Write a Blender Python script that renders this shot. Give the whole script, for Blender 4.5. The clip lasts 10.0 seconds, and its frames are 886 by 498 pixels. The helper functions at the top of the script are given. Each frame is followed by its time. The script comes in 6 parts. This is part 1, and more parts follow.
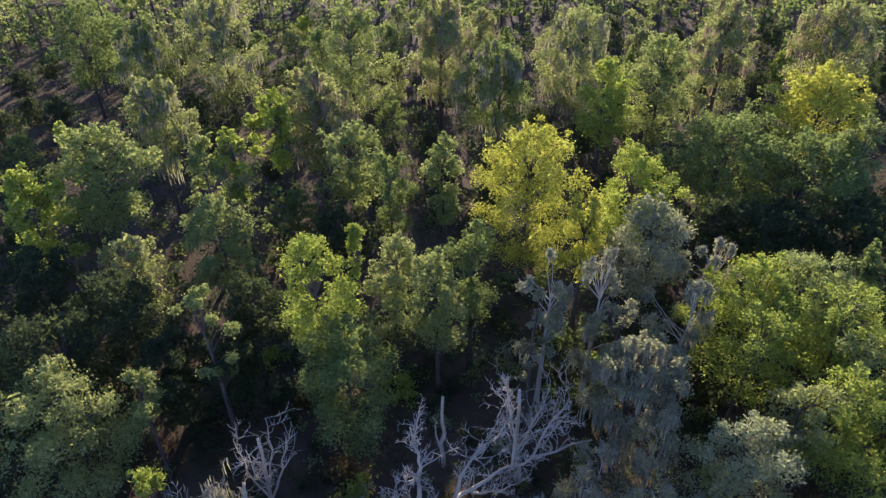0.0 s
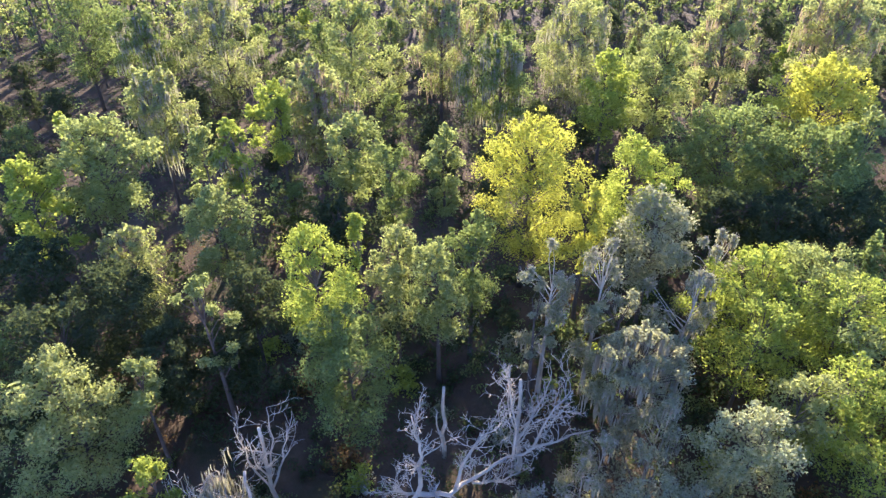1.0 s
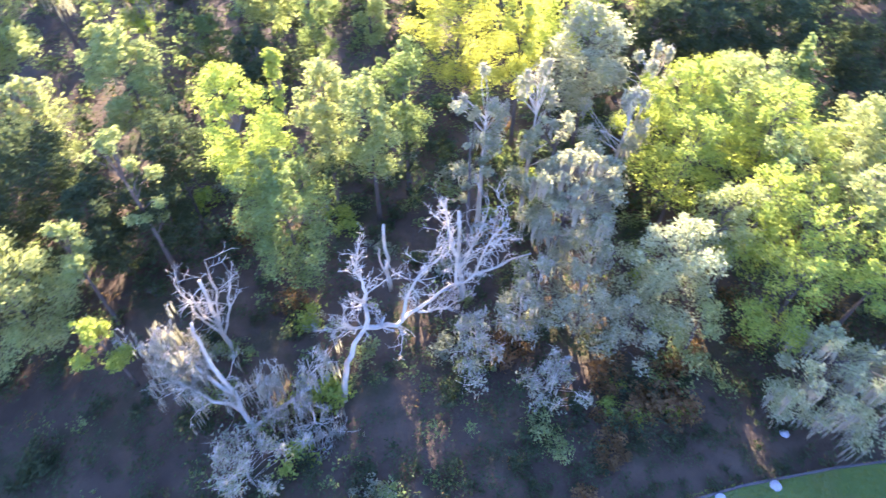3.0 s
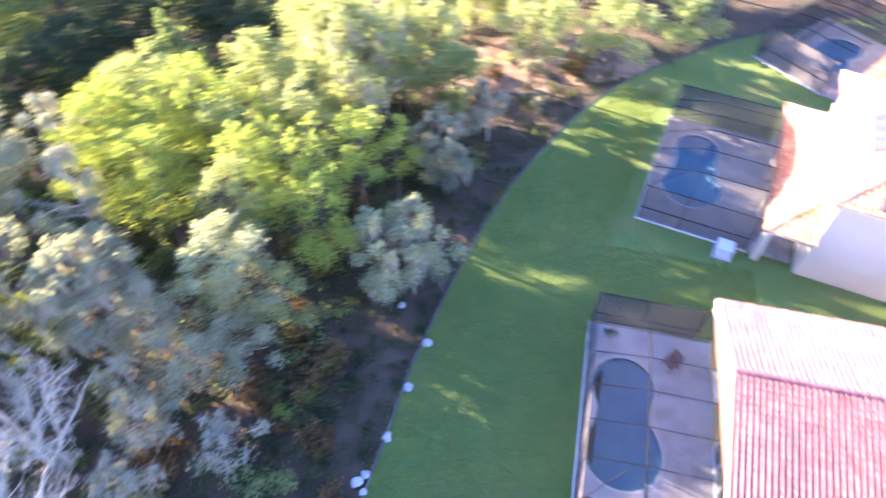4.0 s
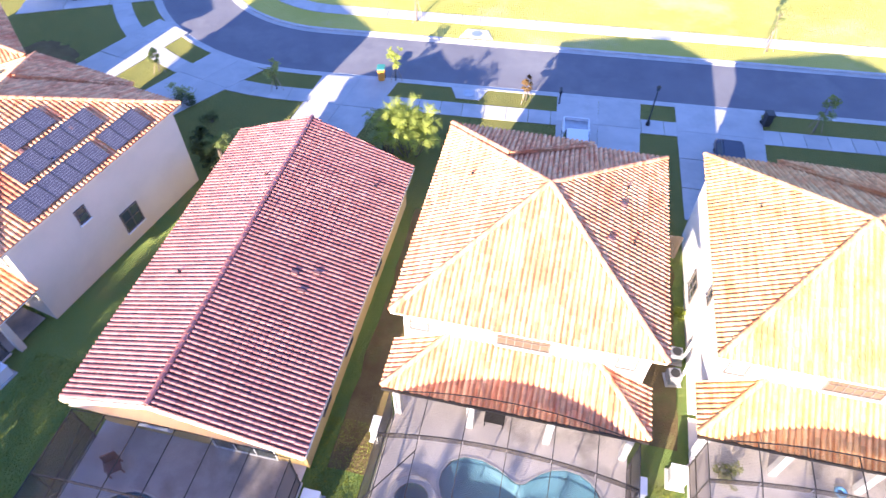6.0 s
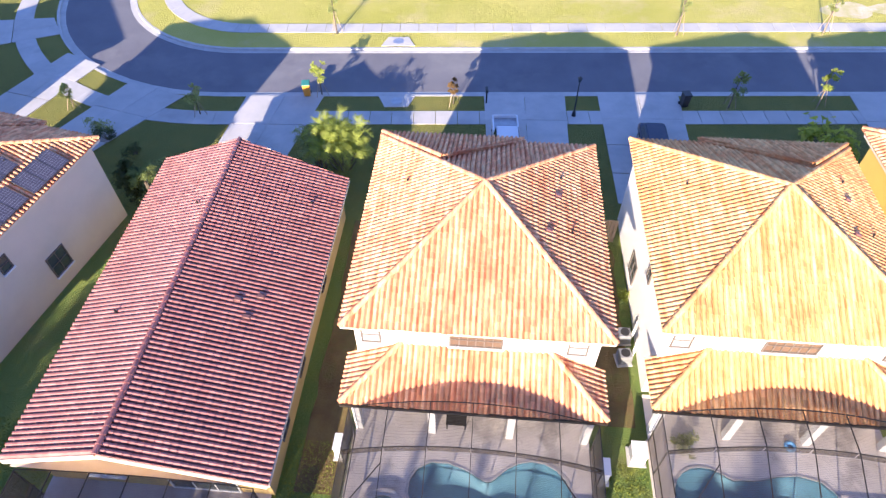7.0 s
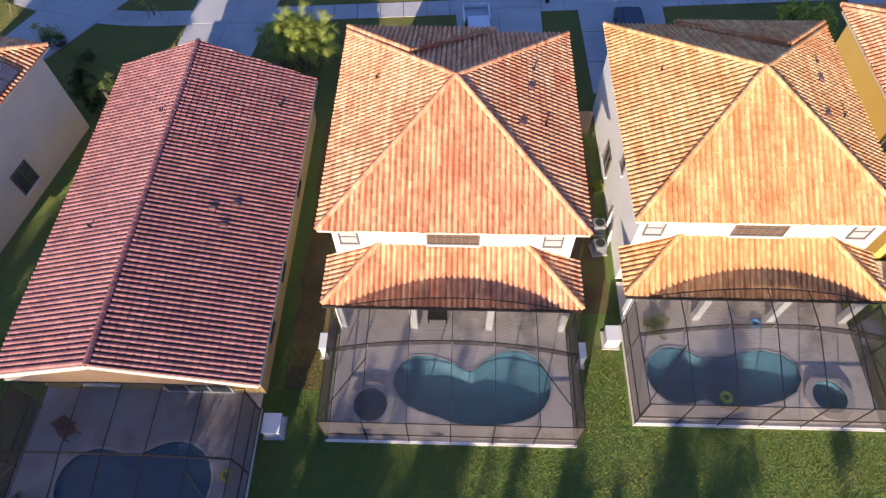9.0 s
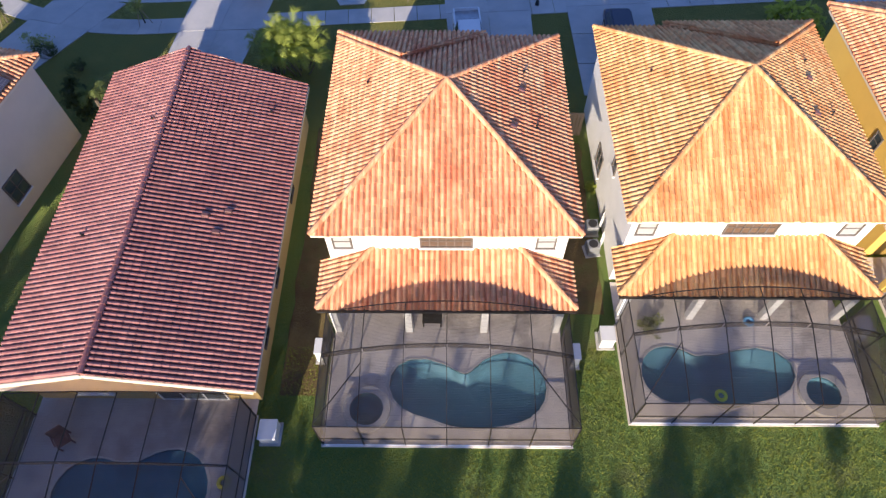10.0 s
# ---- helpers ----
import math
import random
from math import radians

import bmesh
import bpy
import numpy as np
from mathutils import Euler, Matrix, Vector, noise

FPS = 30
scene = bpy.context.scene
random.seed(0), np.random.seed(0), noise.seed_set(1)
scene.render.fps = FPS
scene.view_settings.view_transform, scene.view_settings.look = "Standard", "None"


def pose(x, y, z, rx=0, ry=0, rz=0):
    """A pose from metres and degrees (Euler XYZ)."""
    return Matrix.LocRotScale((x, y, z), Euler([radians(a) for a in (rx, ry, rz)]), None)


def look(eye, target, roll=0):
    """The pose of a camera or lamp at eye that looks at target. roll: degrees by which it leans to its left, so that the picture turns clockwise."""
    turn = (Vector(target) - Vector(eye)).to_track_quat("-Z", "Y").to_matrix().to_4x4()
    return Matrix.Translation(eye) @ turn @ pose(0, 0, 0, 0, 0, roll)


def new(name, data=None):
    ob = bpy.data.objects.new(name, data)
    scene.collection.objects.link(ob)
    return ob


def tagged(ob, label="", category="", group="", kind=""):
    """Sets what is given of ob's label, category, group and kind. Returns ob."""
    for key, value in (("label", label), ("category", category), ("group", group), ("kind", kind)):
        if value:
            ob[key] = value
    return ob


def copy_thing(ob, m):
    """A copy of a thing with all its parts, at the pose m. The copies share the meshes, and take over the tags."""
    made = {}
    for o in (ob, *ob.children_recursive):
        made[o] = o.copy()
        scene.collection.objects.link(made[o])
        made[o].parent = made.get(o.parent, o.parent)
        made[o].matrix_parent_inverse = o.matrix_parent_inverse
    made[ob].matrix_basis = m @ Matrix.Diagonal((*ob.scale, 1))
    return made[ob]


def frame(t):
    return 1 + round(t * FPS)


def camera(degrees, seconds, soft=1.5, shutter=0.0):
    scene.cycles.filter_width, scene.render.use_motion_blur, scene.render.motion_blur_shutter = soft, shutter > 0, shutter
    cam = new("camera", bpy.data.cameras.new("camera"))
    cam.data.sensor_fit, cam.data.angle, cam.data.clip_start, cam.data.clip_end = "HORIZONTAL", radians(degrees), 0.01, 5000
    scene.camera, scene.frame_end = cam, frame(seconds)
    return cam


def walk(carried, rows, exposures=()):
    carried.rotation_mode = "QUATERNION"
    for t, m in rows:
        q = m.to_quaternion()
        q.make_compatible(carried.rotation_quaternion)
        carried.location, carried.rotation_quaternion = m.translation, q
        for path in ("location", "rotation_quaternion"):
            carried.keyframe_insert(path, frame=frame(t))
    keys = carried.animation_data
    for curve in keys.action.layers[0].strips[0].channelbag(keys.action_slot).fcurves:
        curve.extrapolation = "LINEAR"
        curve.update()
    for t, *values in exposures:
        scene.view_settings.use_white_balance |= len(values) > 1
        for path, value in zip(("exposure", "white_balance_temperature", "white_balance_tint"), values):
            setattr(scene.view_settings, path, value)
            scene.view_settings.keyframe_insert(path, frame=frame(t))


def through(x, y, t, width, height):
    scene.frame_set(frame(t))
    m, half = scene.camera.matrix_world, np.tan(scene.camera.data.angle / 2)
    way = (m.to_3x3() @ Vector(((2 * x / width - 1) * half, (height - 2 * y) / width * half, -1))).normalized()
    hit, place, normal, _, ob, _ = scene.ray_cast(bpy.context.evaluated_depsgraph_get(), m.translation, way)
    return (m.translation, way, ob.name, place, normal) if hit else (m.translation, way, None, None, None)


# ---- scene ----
cam = camera(70.0, 10.0, soft=1.4, shutter=0.3)
PATH = [
    (0, (1.441, 0.443, 27.261), (1.088, -1.167, 26.128), -0.2),
    (0.5, (1.47, 0.485, 27.13), (1.119, -1.123, 25.994), -0.2),
    (1, (1.524, 0.526, 26.942), (1.172, -1.078, 25.8), -0.1),
    (1.5, (1.6, 0.578, 26.783), (1.248, -1.022, 25.636), -0.1),
    (1.6, (1.604, 0.572, 26.773), (1.254, -1.02, 25.614), -0.1),
    (1.7, (1.608, 0.566, 26.762), (1.26, -1.014, 25.587), -0.1),
    (1.8, (1.612, 0.56, 26.752), (1.275, -0.964, 25.501), 0.0),
    (1.9, (1.616, 0.554, 26.741), (1.296, -0.886, 25.39), 0.1),
    (2, (1.619, 0.548, 26.731), (1.318, -0.81, 25.293), 0.2),
    (2.2, (1.516, 0.471, 26.725), (1.236, -0.801, 25.207), 0.0),
    (3.3, (0.554, -0.019, 26.674), (-0.059, -1.136, 25.133), -0.1),
    (3.5, (0.366, -0.086, 26.67), (-0.488, -1.028, 25.126), -0.4),
    (3.7, (0.178, -0.121, 26.671), (-0.869, -0.833, 25.123), -0.6),
    (3.9, (-0.008, -0.13, 26.675), (-1.195, -0.56, 25.124), -0.1),
    (4.3, (-0.4, -0.108, 26.671), (-1.639, 0.113, 25.117), 0.9),
    (4.5, (-0.579, -0.09, 26.671), (-1.704, 0.474, 25.116), 1.0),
    (4.7, (-0.735, -0.062, 26.667), (-1.677, 0.791, 25.123), 1.6),
    (5, (-0.905, -0.006, 26.653), (-1.515, 1.122, 25.118), 1.1),
    (5.5, (-0.993, 0.007, 26.639), (-1.369, 1.245, 25.113), 0.7),
    (6, (-0.933, -0.022, 26.627), (-1.212, 1.25, 25.109), 0.3),
    (6.2, (-0.905, -0.06, 26.632), (-1.119, 1.233, 25.121), 0.1),
    (7.3, (-0.7, -0.02, 26.672), (-0.809, 1.293, 25.167), -0.55),
    (7.5, (-0.68, -0.009, 26.677), (-0.781, 1.306, 25.173), -0.6),
    (8, (-0.632, -0.049, 26.691), (-0.719, 1.274, 25.194), -0.7),
    (8.4, (-0.598, -0.116, 26.673), (-0.683, 1.205, 25.174), -0.7),
    (8.5, (-0.589, -0.132, 26.669), (-0.661, 1.166, 25.15), -0.8),
    (8.6, (-0.573, -0.128, 26.667), (-0.634, 1.086, 25.079), -0.9),
    (8.7, (-0.556, -0.124, 26.666), (-0.607, 1.003, 25.015), -0.9),
    (8.8, (-0.539, -0.12, 26.664), (-0.585, 0.951, 24.976), -1.0),
    (9, (-0.506, -0.112, 26.661), (-0.551, 0.951, 24.968), -1.0),
    (9.5, (-0.439, -0.115, 26.68), (-0.477, 0.952, 24.989), -1.1),
    (10, (-0.4, -0.15, 26.703), (-0.432, 0.923, 25.015), -1.3),
]
EXPOSURES = [(t, v + 0.1, k + 300, tint + 6) for t, v, k, tint in ((0, 1.1, 5250, 16), (0.5, 1.69, 5250, 16), (1.0, 2.14, 5250, 17), (2.2, 2.98, 5250, 19), (3.3, 3.54, 5250, 22), (4.3, 3.46, 5600, 20), (5.0, 3.36, 5680, 20), (5.5, 2.92, 5640, 19), (6.0, 2.42, 5560, 19), (7.4, 1.66, 5690, 16), (8.2, 1.28, 5720, 16), (9.0, 0.96, 5710, 15), (10.0, 1.02, 5670, 12))]
walk(cam, [(t, look(eye, target, roll)) for t, eye, target, roll in PATH], EXPOSURES)

# ---- light: a low warm sun behind the woods, clear sky ----
SUN_EL, SUN_AZ = 16.5, 194.5
world = bpy.data.worlds.new("sky")
scene.world = world
world.use_nodes = True
wn = world.node_tree
sky = wn.nodes.new("ShaderNodeTexSky")
sky.sky_type = "NISHITA"
sky.sun_disc = False
sky.ozone_density, sky.dust_density = 5.0, 0.3
sky.sun_elevation, sky.sun_rotation = radians(SUN_EL), radians(SUN_AZ)
wn.nodes["Background"].inputs["Strength"].default_value = 0.108
haze = wn.nodes.new("ShaderNodeMix")
haze.data_type, haze.blend_type = "RGBA", "MULTIPLY"
haze.inputs[0].default_value, haze.inputs[7].default_value = 1.0, (1.08, 0.945, 1.06, 1)
wn.links.new(sky.outputs[0], haze.inputs[6])
wn.links.new(haze.outputs[2], wn.nodes["Background"].inputs[0])
sun = new("sun", bpy.data.lights.new("sun", "SUN"))
sun.data.energy, sun.data.angle, sun.data.color = 4.9, radians(0.6), (1.0, 0.855, 0.61)
az = radians(SUN_AZ)
sun.matrix_world = look((0, 0, 60), (-math.sin(az), -math.cos(az), 60 - math.tan(radians(SUN_EL))))


# ---- materials ----
def mix_node(nt, fac, a, b, blend="MIX"):
    n = nt.nodes.new("ShaderNodeMix")
    n.data_type, n.blend_type = "RGBA", blend
    for sock, v in ((n.inputs[0], fac), (n.inputs[6], a), (n.inputs[7], b)):
        if isinstance(v, bpy.types.NodeSocket):
            nt.links.new(v, sock)
        elif isinstance(v, (int, float)):
            sock.default_value = v
        else:
            sock.default_value = (*v, 1)
    return n.outputs[2]


def noise_node(nt, scale, detail=4, rough=0.6, lo=0.35, hi=0.65, stretch=None, world=False):
    out = nt.nodes.new("ShaderNodeNewGeometry").outputs["Position"] if world else nt.nodes.new("ShaderNodeTexCoord").outputs["Object"]
    if stretch:
        mp = nt.nodes.new("ShaderNodeMapping")
        mp.inputs["Scale"].default_value = stretch
        nt.links.new(out, mp.inputs[0])
        out = mp.outputs[0]
    n = nt.nodes.new("ShaderNodeTexNoise")
    n.inputs["Scale"].default_value, n.inputs["Detail"].default_value, n.inputs["Roughness"].default_value = scale, detail, rough
    nt.links.new(out, n.inputs["Vector"])
    r = nt.nodes.new("ShaderNodeMapRange")
    r.inputs[1].default_value, r.inputs[2].default_value = lo, hi
    nt.links.new(n.outputs[0], r.inputs[0])
    return r.outputs[0]


def random_node(nt):
    """A number for each joined piece or each object."""
    g, o = nt.nodes.new("ShaderNodeNewGeometry"), nt.nodes.new("ShaderNodeObjectInfo")
    add, fr = nt.nodes.new("ShaderNodeMath"), nt.nodes.new("ShaderNodeMath")
    fr.operation = "FRACT"
    nt.links.new(g.outputs["Random Per Island"], add.inputs[0])
    nt.links.new(o.outputs["Random"], add.inputs[1])
    nt.links.new(add.outputs[0], fr.inputs[0])
    return fr.outputs[0]


def surface(name, a, b, scale=1.0, fine=12.0, rough=0.8, bump=0.3, c=None, vary=0.0, metal=0.0, stretch=None, spec=0.5, world=False):
    """Two colours mixed in patches, fine grain, an optional stain or mottling colour c, variation from piece to piece.
    """
    m = bpy.data.materials.new(name)
    m.use_nodes = True
    nt = m.node_tree
    bs = nt.nodes["Principled BSDF"]
    col = mix_node(nt, noise_node(nt, scale, stretch=stretch, world=world), a, b)
    grain = noise_node(nt, fine, 6, 0.7, 0.2, 0.8, stretch, world)
    dark = tuple(v * 0.72 for v in a)
    col = mix_node(nt, grain, col, mix_node(nt, 0.35, col, dark))
    if c:
        col = mix_node(nt, noise_node(nt, scale * 0.37 + 0.05, 5, 0.65, 0.52, 0.72, None, world), col, c)
    if vary:
        rnd = random_node(nt)
        hsv = nt.nodes.new("ShaderNodeHueSaturation")
        mr = nt.nodes.new("ShaderNodeMapRange")
        mr.inputs[3].default_value, mr.inputs[4].default_value = 1 - vary, 1 + vary
        nt.links.new(rnd, mr.inputs[0])
        nt.links.new(mr.outputs[0], hsv.inputs["Value"])
        nt.links.new(col, hsv.inputs["Color"])
        col = hsv.outputs[0]
    nt.links.new(col, bs.inputs["Base Color"])
    bs.inputs["Roughness"].default_value, bs.inputs["Metallic"].default_value = rough, metal
    bs.inputs["Specular IOR Level"].default_value = spec
    if bump:
        bp = nt.nodes.new("ShaderNodeBump")
        bp.inputs["Strength"].default_value, bp.inputs["Distance"].default_value = min(1.0, bump), 0.05 * max(1.0, bump)
        nt.links.new(grain, bp.inputs["Height"])
        nt.links.new(bp.outputs[0], bs.inputs["Normal"])
    return m


def foliage(name, a, b, through=0.55, vary=0.2):
    """Leaves: half of the light passes through them."""
    m = bpy.data.materials.new(name)
    m.use_nodes = True
    nt = m.node_tree
    nt.nodes.remove(nt.nodes["Principled BSDF"])
    col = mix_node(nt, random_node(nt), a, b)
    col = mix_node(nt, noise_node(nt, 0.9, 3), col, mix_node(nt, vary, col, tuple(v * 0.5 for v in a)))
    d, t, mx = nt.nodes.new("ShaderNodeBsdfDiffuse"), nt.nodes.new("ShaderNodeBsdfTranslucent"), nt.nodes.new("ShaderNodeMixShader")
    nt.links.new(col, d.inputs[0])
    nt.links.new(mix_node(nt, 1.0, col, (1.0, 0.97, 0.65), "MULTIPLY"), t.inputs[0])
    mx.inputs[0].default_value = through
    nt.links.new(d.outputs[0], mx.inputs[1])
    nt.links.new(t.outputs[0], mx.inputs[2])
    nt.links.new(mx.outputs[0], nt.nodes["Material Output"].inputs[0])
    return m


def screen_mesh(name, colour, clear):
    m = bpy.data.materials.new(name)
    m.use_nodes = True
    nt = m.node_tree
    bs = nt.nodes["Principled BSDF"]
    bs.inputs["Base Color"].default_value = (*colour, 1)
    bs.inputs["Roughness"].default_value = 0.7
    tr, mx = nt.nodes.new("ShaderNodeBsdfTransparent"), nt.nodes.new("ShaderNodeMixShader")
    mx.inputs[0].default_value = 1 - clear
    nt.links.new(tr.outputs[0], mx.inputs[1])
    nt.links.new(bs.outputs[0], mx.inputs[2])
    nt.links.new(mx.outputs[0], nt.nodes["Material Output"].inputs[0])
    return m


M_GRASS = surface("lawn_grass", (0.1, 0.2, 0.055), (0.165, 0.24, 0.062), 0.6, 14, 0.9, 2.5, (0.19, 0.18, 0.07), spec=0.1)
_g = M_GRASS.node_tree.nodes["Principled BSDF"]
_g.inputs["Sheen Weight"].default_value, _g.inputs["Sheen Roughness"].default_value = 0.6, 0.5
_g.inputs["Sheen Tint"].default_value = (0.62, 0.6, 0.16, 1)
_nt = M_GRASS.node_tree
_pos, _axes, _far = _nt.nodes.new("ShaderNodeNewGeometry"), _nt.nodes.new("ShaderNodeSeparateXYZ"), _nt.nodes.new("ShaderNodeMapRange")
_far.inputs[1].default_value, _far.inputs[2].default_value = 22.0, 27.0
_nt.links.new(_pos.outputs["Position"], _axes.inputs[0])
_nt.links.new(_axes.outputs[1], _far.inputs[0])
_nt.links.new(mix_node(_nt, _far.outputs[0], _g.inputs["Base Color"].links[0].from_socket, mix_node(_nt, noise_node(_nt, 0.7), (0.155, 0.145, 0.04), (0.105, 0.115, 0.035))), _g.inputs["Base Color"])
M_FIELD = surface("field_grass", (0.42, 0.4, 0.085), (0.52, 0.47, 0.13), 0.15, 7, 0.9, 1.5, (0.55, 0.46, 0.24), spec=0.1)
M_SOIL = surface("forest_floor", (0.095, 0.065, 0.041), (0.15, 0.105, 0.064), 0.5, 6, 0.95, 1.0, (0.05, 0.058, 0.022), spec=0.1)
M_SAND = surface("pine_straw_sand", (0.2, 0.115, 0.07), (0.38, 0.25, 0.155), 0.8, 3, 0.95, 1.5, (0.09, 0.06, 0.038), spec=0.1)
M_ASPHALT = surface("asphalt", (0.142, 0.14, 0.156), (0.172, 0.17, 0.184), 0.3, 30, 0.85, 0.3, (0.2, 0.198, 0.2), spec=0.3)
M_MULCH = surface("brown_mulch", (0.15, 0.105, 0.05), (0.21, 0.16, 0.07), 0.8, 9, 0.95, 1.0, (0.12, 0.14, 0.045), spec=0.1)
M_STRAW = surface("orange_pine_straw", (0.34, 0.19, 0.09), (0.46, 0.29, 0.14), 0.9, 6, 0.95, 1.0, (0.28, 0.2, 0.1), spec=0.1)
M_PATCH = surface("bare_sandy_soil", (0.62, 0.53, 0.38), (0.42, 0.4, 0.14), 0.7, 5, 0.95, 0.5, (0.7, 0.62, 0.5), spec=0.1)
M_CONC = surface("concrete", (0.42, 0.41, 0.39), (0.5, 0.48, 0.45), 0.6, 20, 0.85, 0.2, (0.34, 0.33, 0.31), vary=0.06)
M_KERB = surface("kerb_concrete", (0.4, 0.39, 0.37), (0.5, 0.49, 0.46), 1.2, 20, 0.85, 0.2)
STREAK = dict(stretch=(6.5, 0.5, 0.5), world=True)
M_TILE = surface("terracotta_tile", (0.65, 0.238, 0.114), (0.87, 0.545, 0.295), 0.95, 7, 0.85, 0.2, (0.62, 0.208, 0.104), vary=0.2, spec=0.08, **STREAK)
M_TILE_Y = surface("ochre_tile", (0.65, 0.27, 0.098), (0.87, 0.565, 0.26), 0.95, 7, 0.85, 0.2, (0.61, 0.24, 0.09), vary=0.17, spec=0.08, **STREAK)
M_TILE_R = surface("rosy_clay_tile", (0.275, 0.1, 0.083), (0.375, 0.158, 0.125), 1.2, 9, 0.38, 0.2, (0.23, 0.082, 0.074), vary=0.22, spec=0.7, world=True)
M_WHITE = surface("white_stucco", (0.78, 0.76, 0.72), (0.72, 0.7, 0.66), 0.5, 25, 0.9, 0.25, (0.66, 0.64, 0.6))
M_CREAM = surface("cream_stucco", (0.66, 0.58, 0.46), (0.6, 0.53, 0.42), 0.5, 25, 0.9, 0.25, (0.55, 0.48, 0.38))
M_OCHRE = surface("ochre_stucco", (0.6, 0.42, 0.16), (0.55, 0.37, 0.14), 0.5, 25, 0.9, 0.25, (0.48, 0.33, 0.13))
M_YELLOW = surface("yellow_stucco", (0.72, 0.47, 0.1), (0.68, 0.43, 0.09), 0.5, 25, 0.9, 0.25, (0.62, 0.38, 0.08))
M_FASCIA = surface("cream_fascia", (0.74, 0.64, 0.48), (0.68, 0.58, 0.43), 1.5, 25, 0.6, 0.1)
M_FRAME = surface("bronze_aluminium", (0.03, 0.026, 0.022), (0.045, 0.04, 0.035), 3, 40, 0.45, 0.0, metal=0.4)
M_WFRAME = surface("white_aluminium", (0.75, 0.75, 0.74), (0.7, 0.7, 0.69), 3, 40, 0.45, 0.0)
M_GLASS = surface("window_glass", (0.035, 0.05, 0.06), (0.05, 0.065, 0.075), 1, 30, 0.06, 0.0)
M_BRONZE = surface("bronze_tinted_glass", (0.1, 0.07, 0.05), (0.14, 0.1, 0.07), 1, 30, 0.12, 0.0)
# pale pane colour stands in for the sky mirrored in upper rear windows
M_SKY_PANE = surface("sky_pale_window_glass", (0.4, 0.4, 0.38), (0.34, 0.34, 0.32), 2, 30, 0.15, 0.0)
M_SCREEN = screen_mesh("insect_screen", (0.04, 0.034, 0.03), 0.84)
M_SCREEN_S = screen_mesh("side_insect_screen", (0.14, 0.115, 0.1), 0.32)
M_SCREEN_V = screen_mesh("dark_arch_band_mesh", (0.045, 0.034, 0.028), 0.3)
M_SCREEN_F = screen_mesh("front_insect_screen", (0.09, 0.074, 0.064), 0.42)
# dark patches in these first two pavers paint in mottled tree shade
M_PAVER = surface("deck_paver", (0.68, 0.6, 0.52), (0.8, 0.72, 0.63), 0.9, 18, 0.85, 0.3, (0.27, 0.235, 0.21), vary=0.12)
M_PAVER_SHADE = surface("shade_mottled_deck_paver", (0.42, 0.37, 0.34), (0.6, 0.54, 0.5), 0.45, 18, 0.85, 0.3, (0.2, 0.165, 0.16), vary=0.12)
M_PAVER_D = surface("brown_deck_paver", (0.3, 0.25, 0.205), (0.39, 0.33, 0.27), 0.9, 18, 0.85, 0.3, (0.2, 0.17, 0.15), vary=0.12)
M_RIM = surface("pool_coping", (0.52, 0.48, 0.43), (0.45, 0.42, 0.38), 1.5, 20, 0.7, 0.1)
M_POOL = surface("pool_plaster", (0.13, 0.25, 0.32), (0.18, 0.32, 0.39), 0.5, 12, 0.6, 0.1, (0.1, 0.19, 0.27))
M_WATER = bpy.data.materials.new("pool_water")
M_WATER.use_nodes = True
_p = M_WATER.node_tree.nodes["Principled BSDF"]
_p.inputs["Base Color"].default_value = (0.55, 0.85, 0.95, 1)
_p.inputs["Roughness"].default_value, _p.inputs["IOR"].default_value = 0.03, 1.33
_p.inputs["Transmission Weight"].default_value = 1.0
# dark colour for the upper pool wall, painted to hold down its sunlit side
M_DARKBAND = surface("pool_wall_dark_band", (0.05, 0.12, 0.18), (0.07, 0.16, 0.22), 3, 30, 0.3, 0.0)
M_SOLAR = surface("solar_cells", (0.05, 0.048, 0.075), (0.066, 0.062, 0.095), 2, 30, 0.3, 0.0)
M_PANEL_RIM = surface("dark_anodised_rim", (0.09, 0.09, 0.1), (0.12, 0.12, 0.13), 3, 30, 0.4, 0.0, metal=0.4)
M_PANEL_LINE = surface("silver_cell_line", (0.19, 0.19, 0.22), (0.23, 0.23, 0.26), 3, 30, 0.4, 0.0)
M_BARK = surface("bark", (0.12, 0.095, 0.075), (0.18, 0.15, 0.12), 3, 20, 0.95, 0.8, stretch=(1, 1, 0.3), spec=0.1)
M_DEADWOOD = surface("bleached_dead_wood", (0.5, 0.43, 0.31), (0.64, 0.56, 0.42), 2, 18, 0.9, 0.6, (0.25, 0.23, 0.21), stretch=(1, 1, 0.3), spec=0.1)
M_MOSS = foliage("grey_moss", (0.31, 0.295, 0.225), (0.41, 0.385, 0.295), 0.4, 0.2)
M_MOSS_B = foliage("brown_moss", (0.32, 0.255, 0.19), (0.4, 0.32, 0.25), 0.4, 0.2)
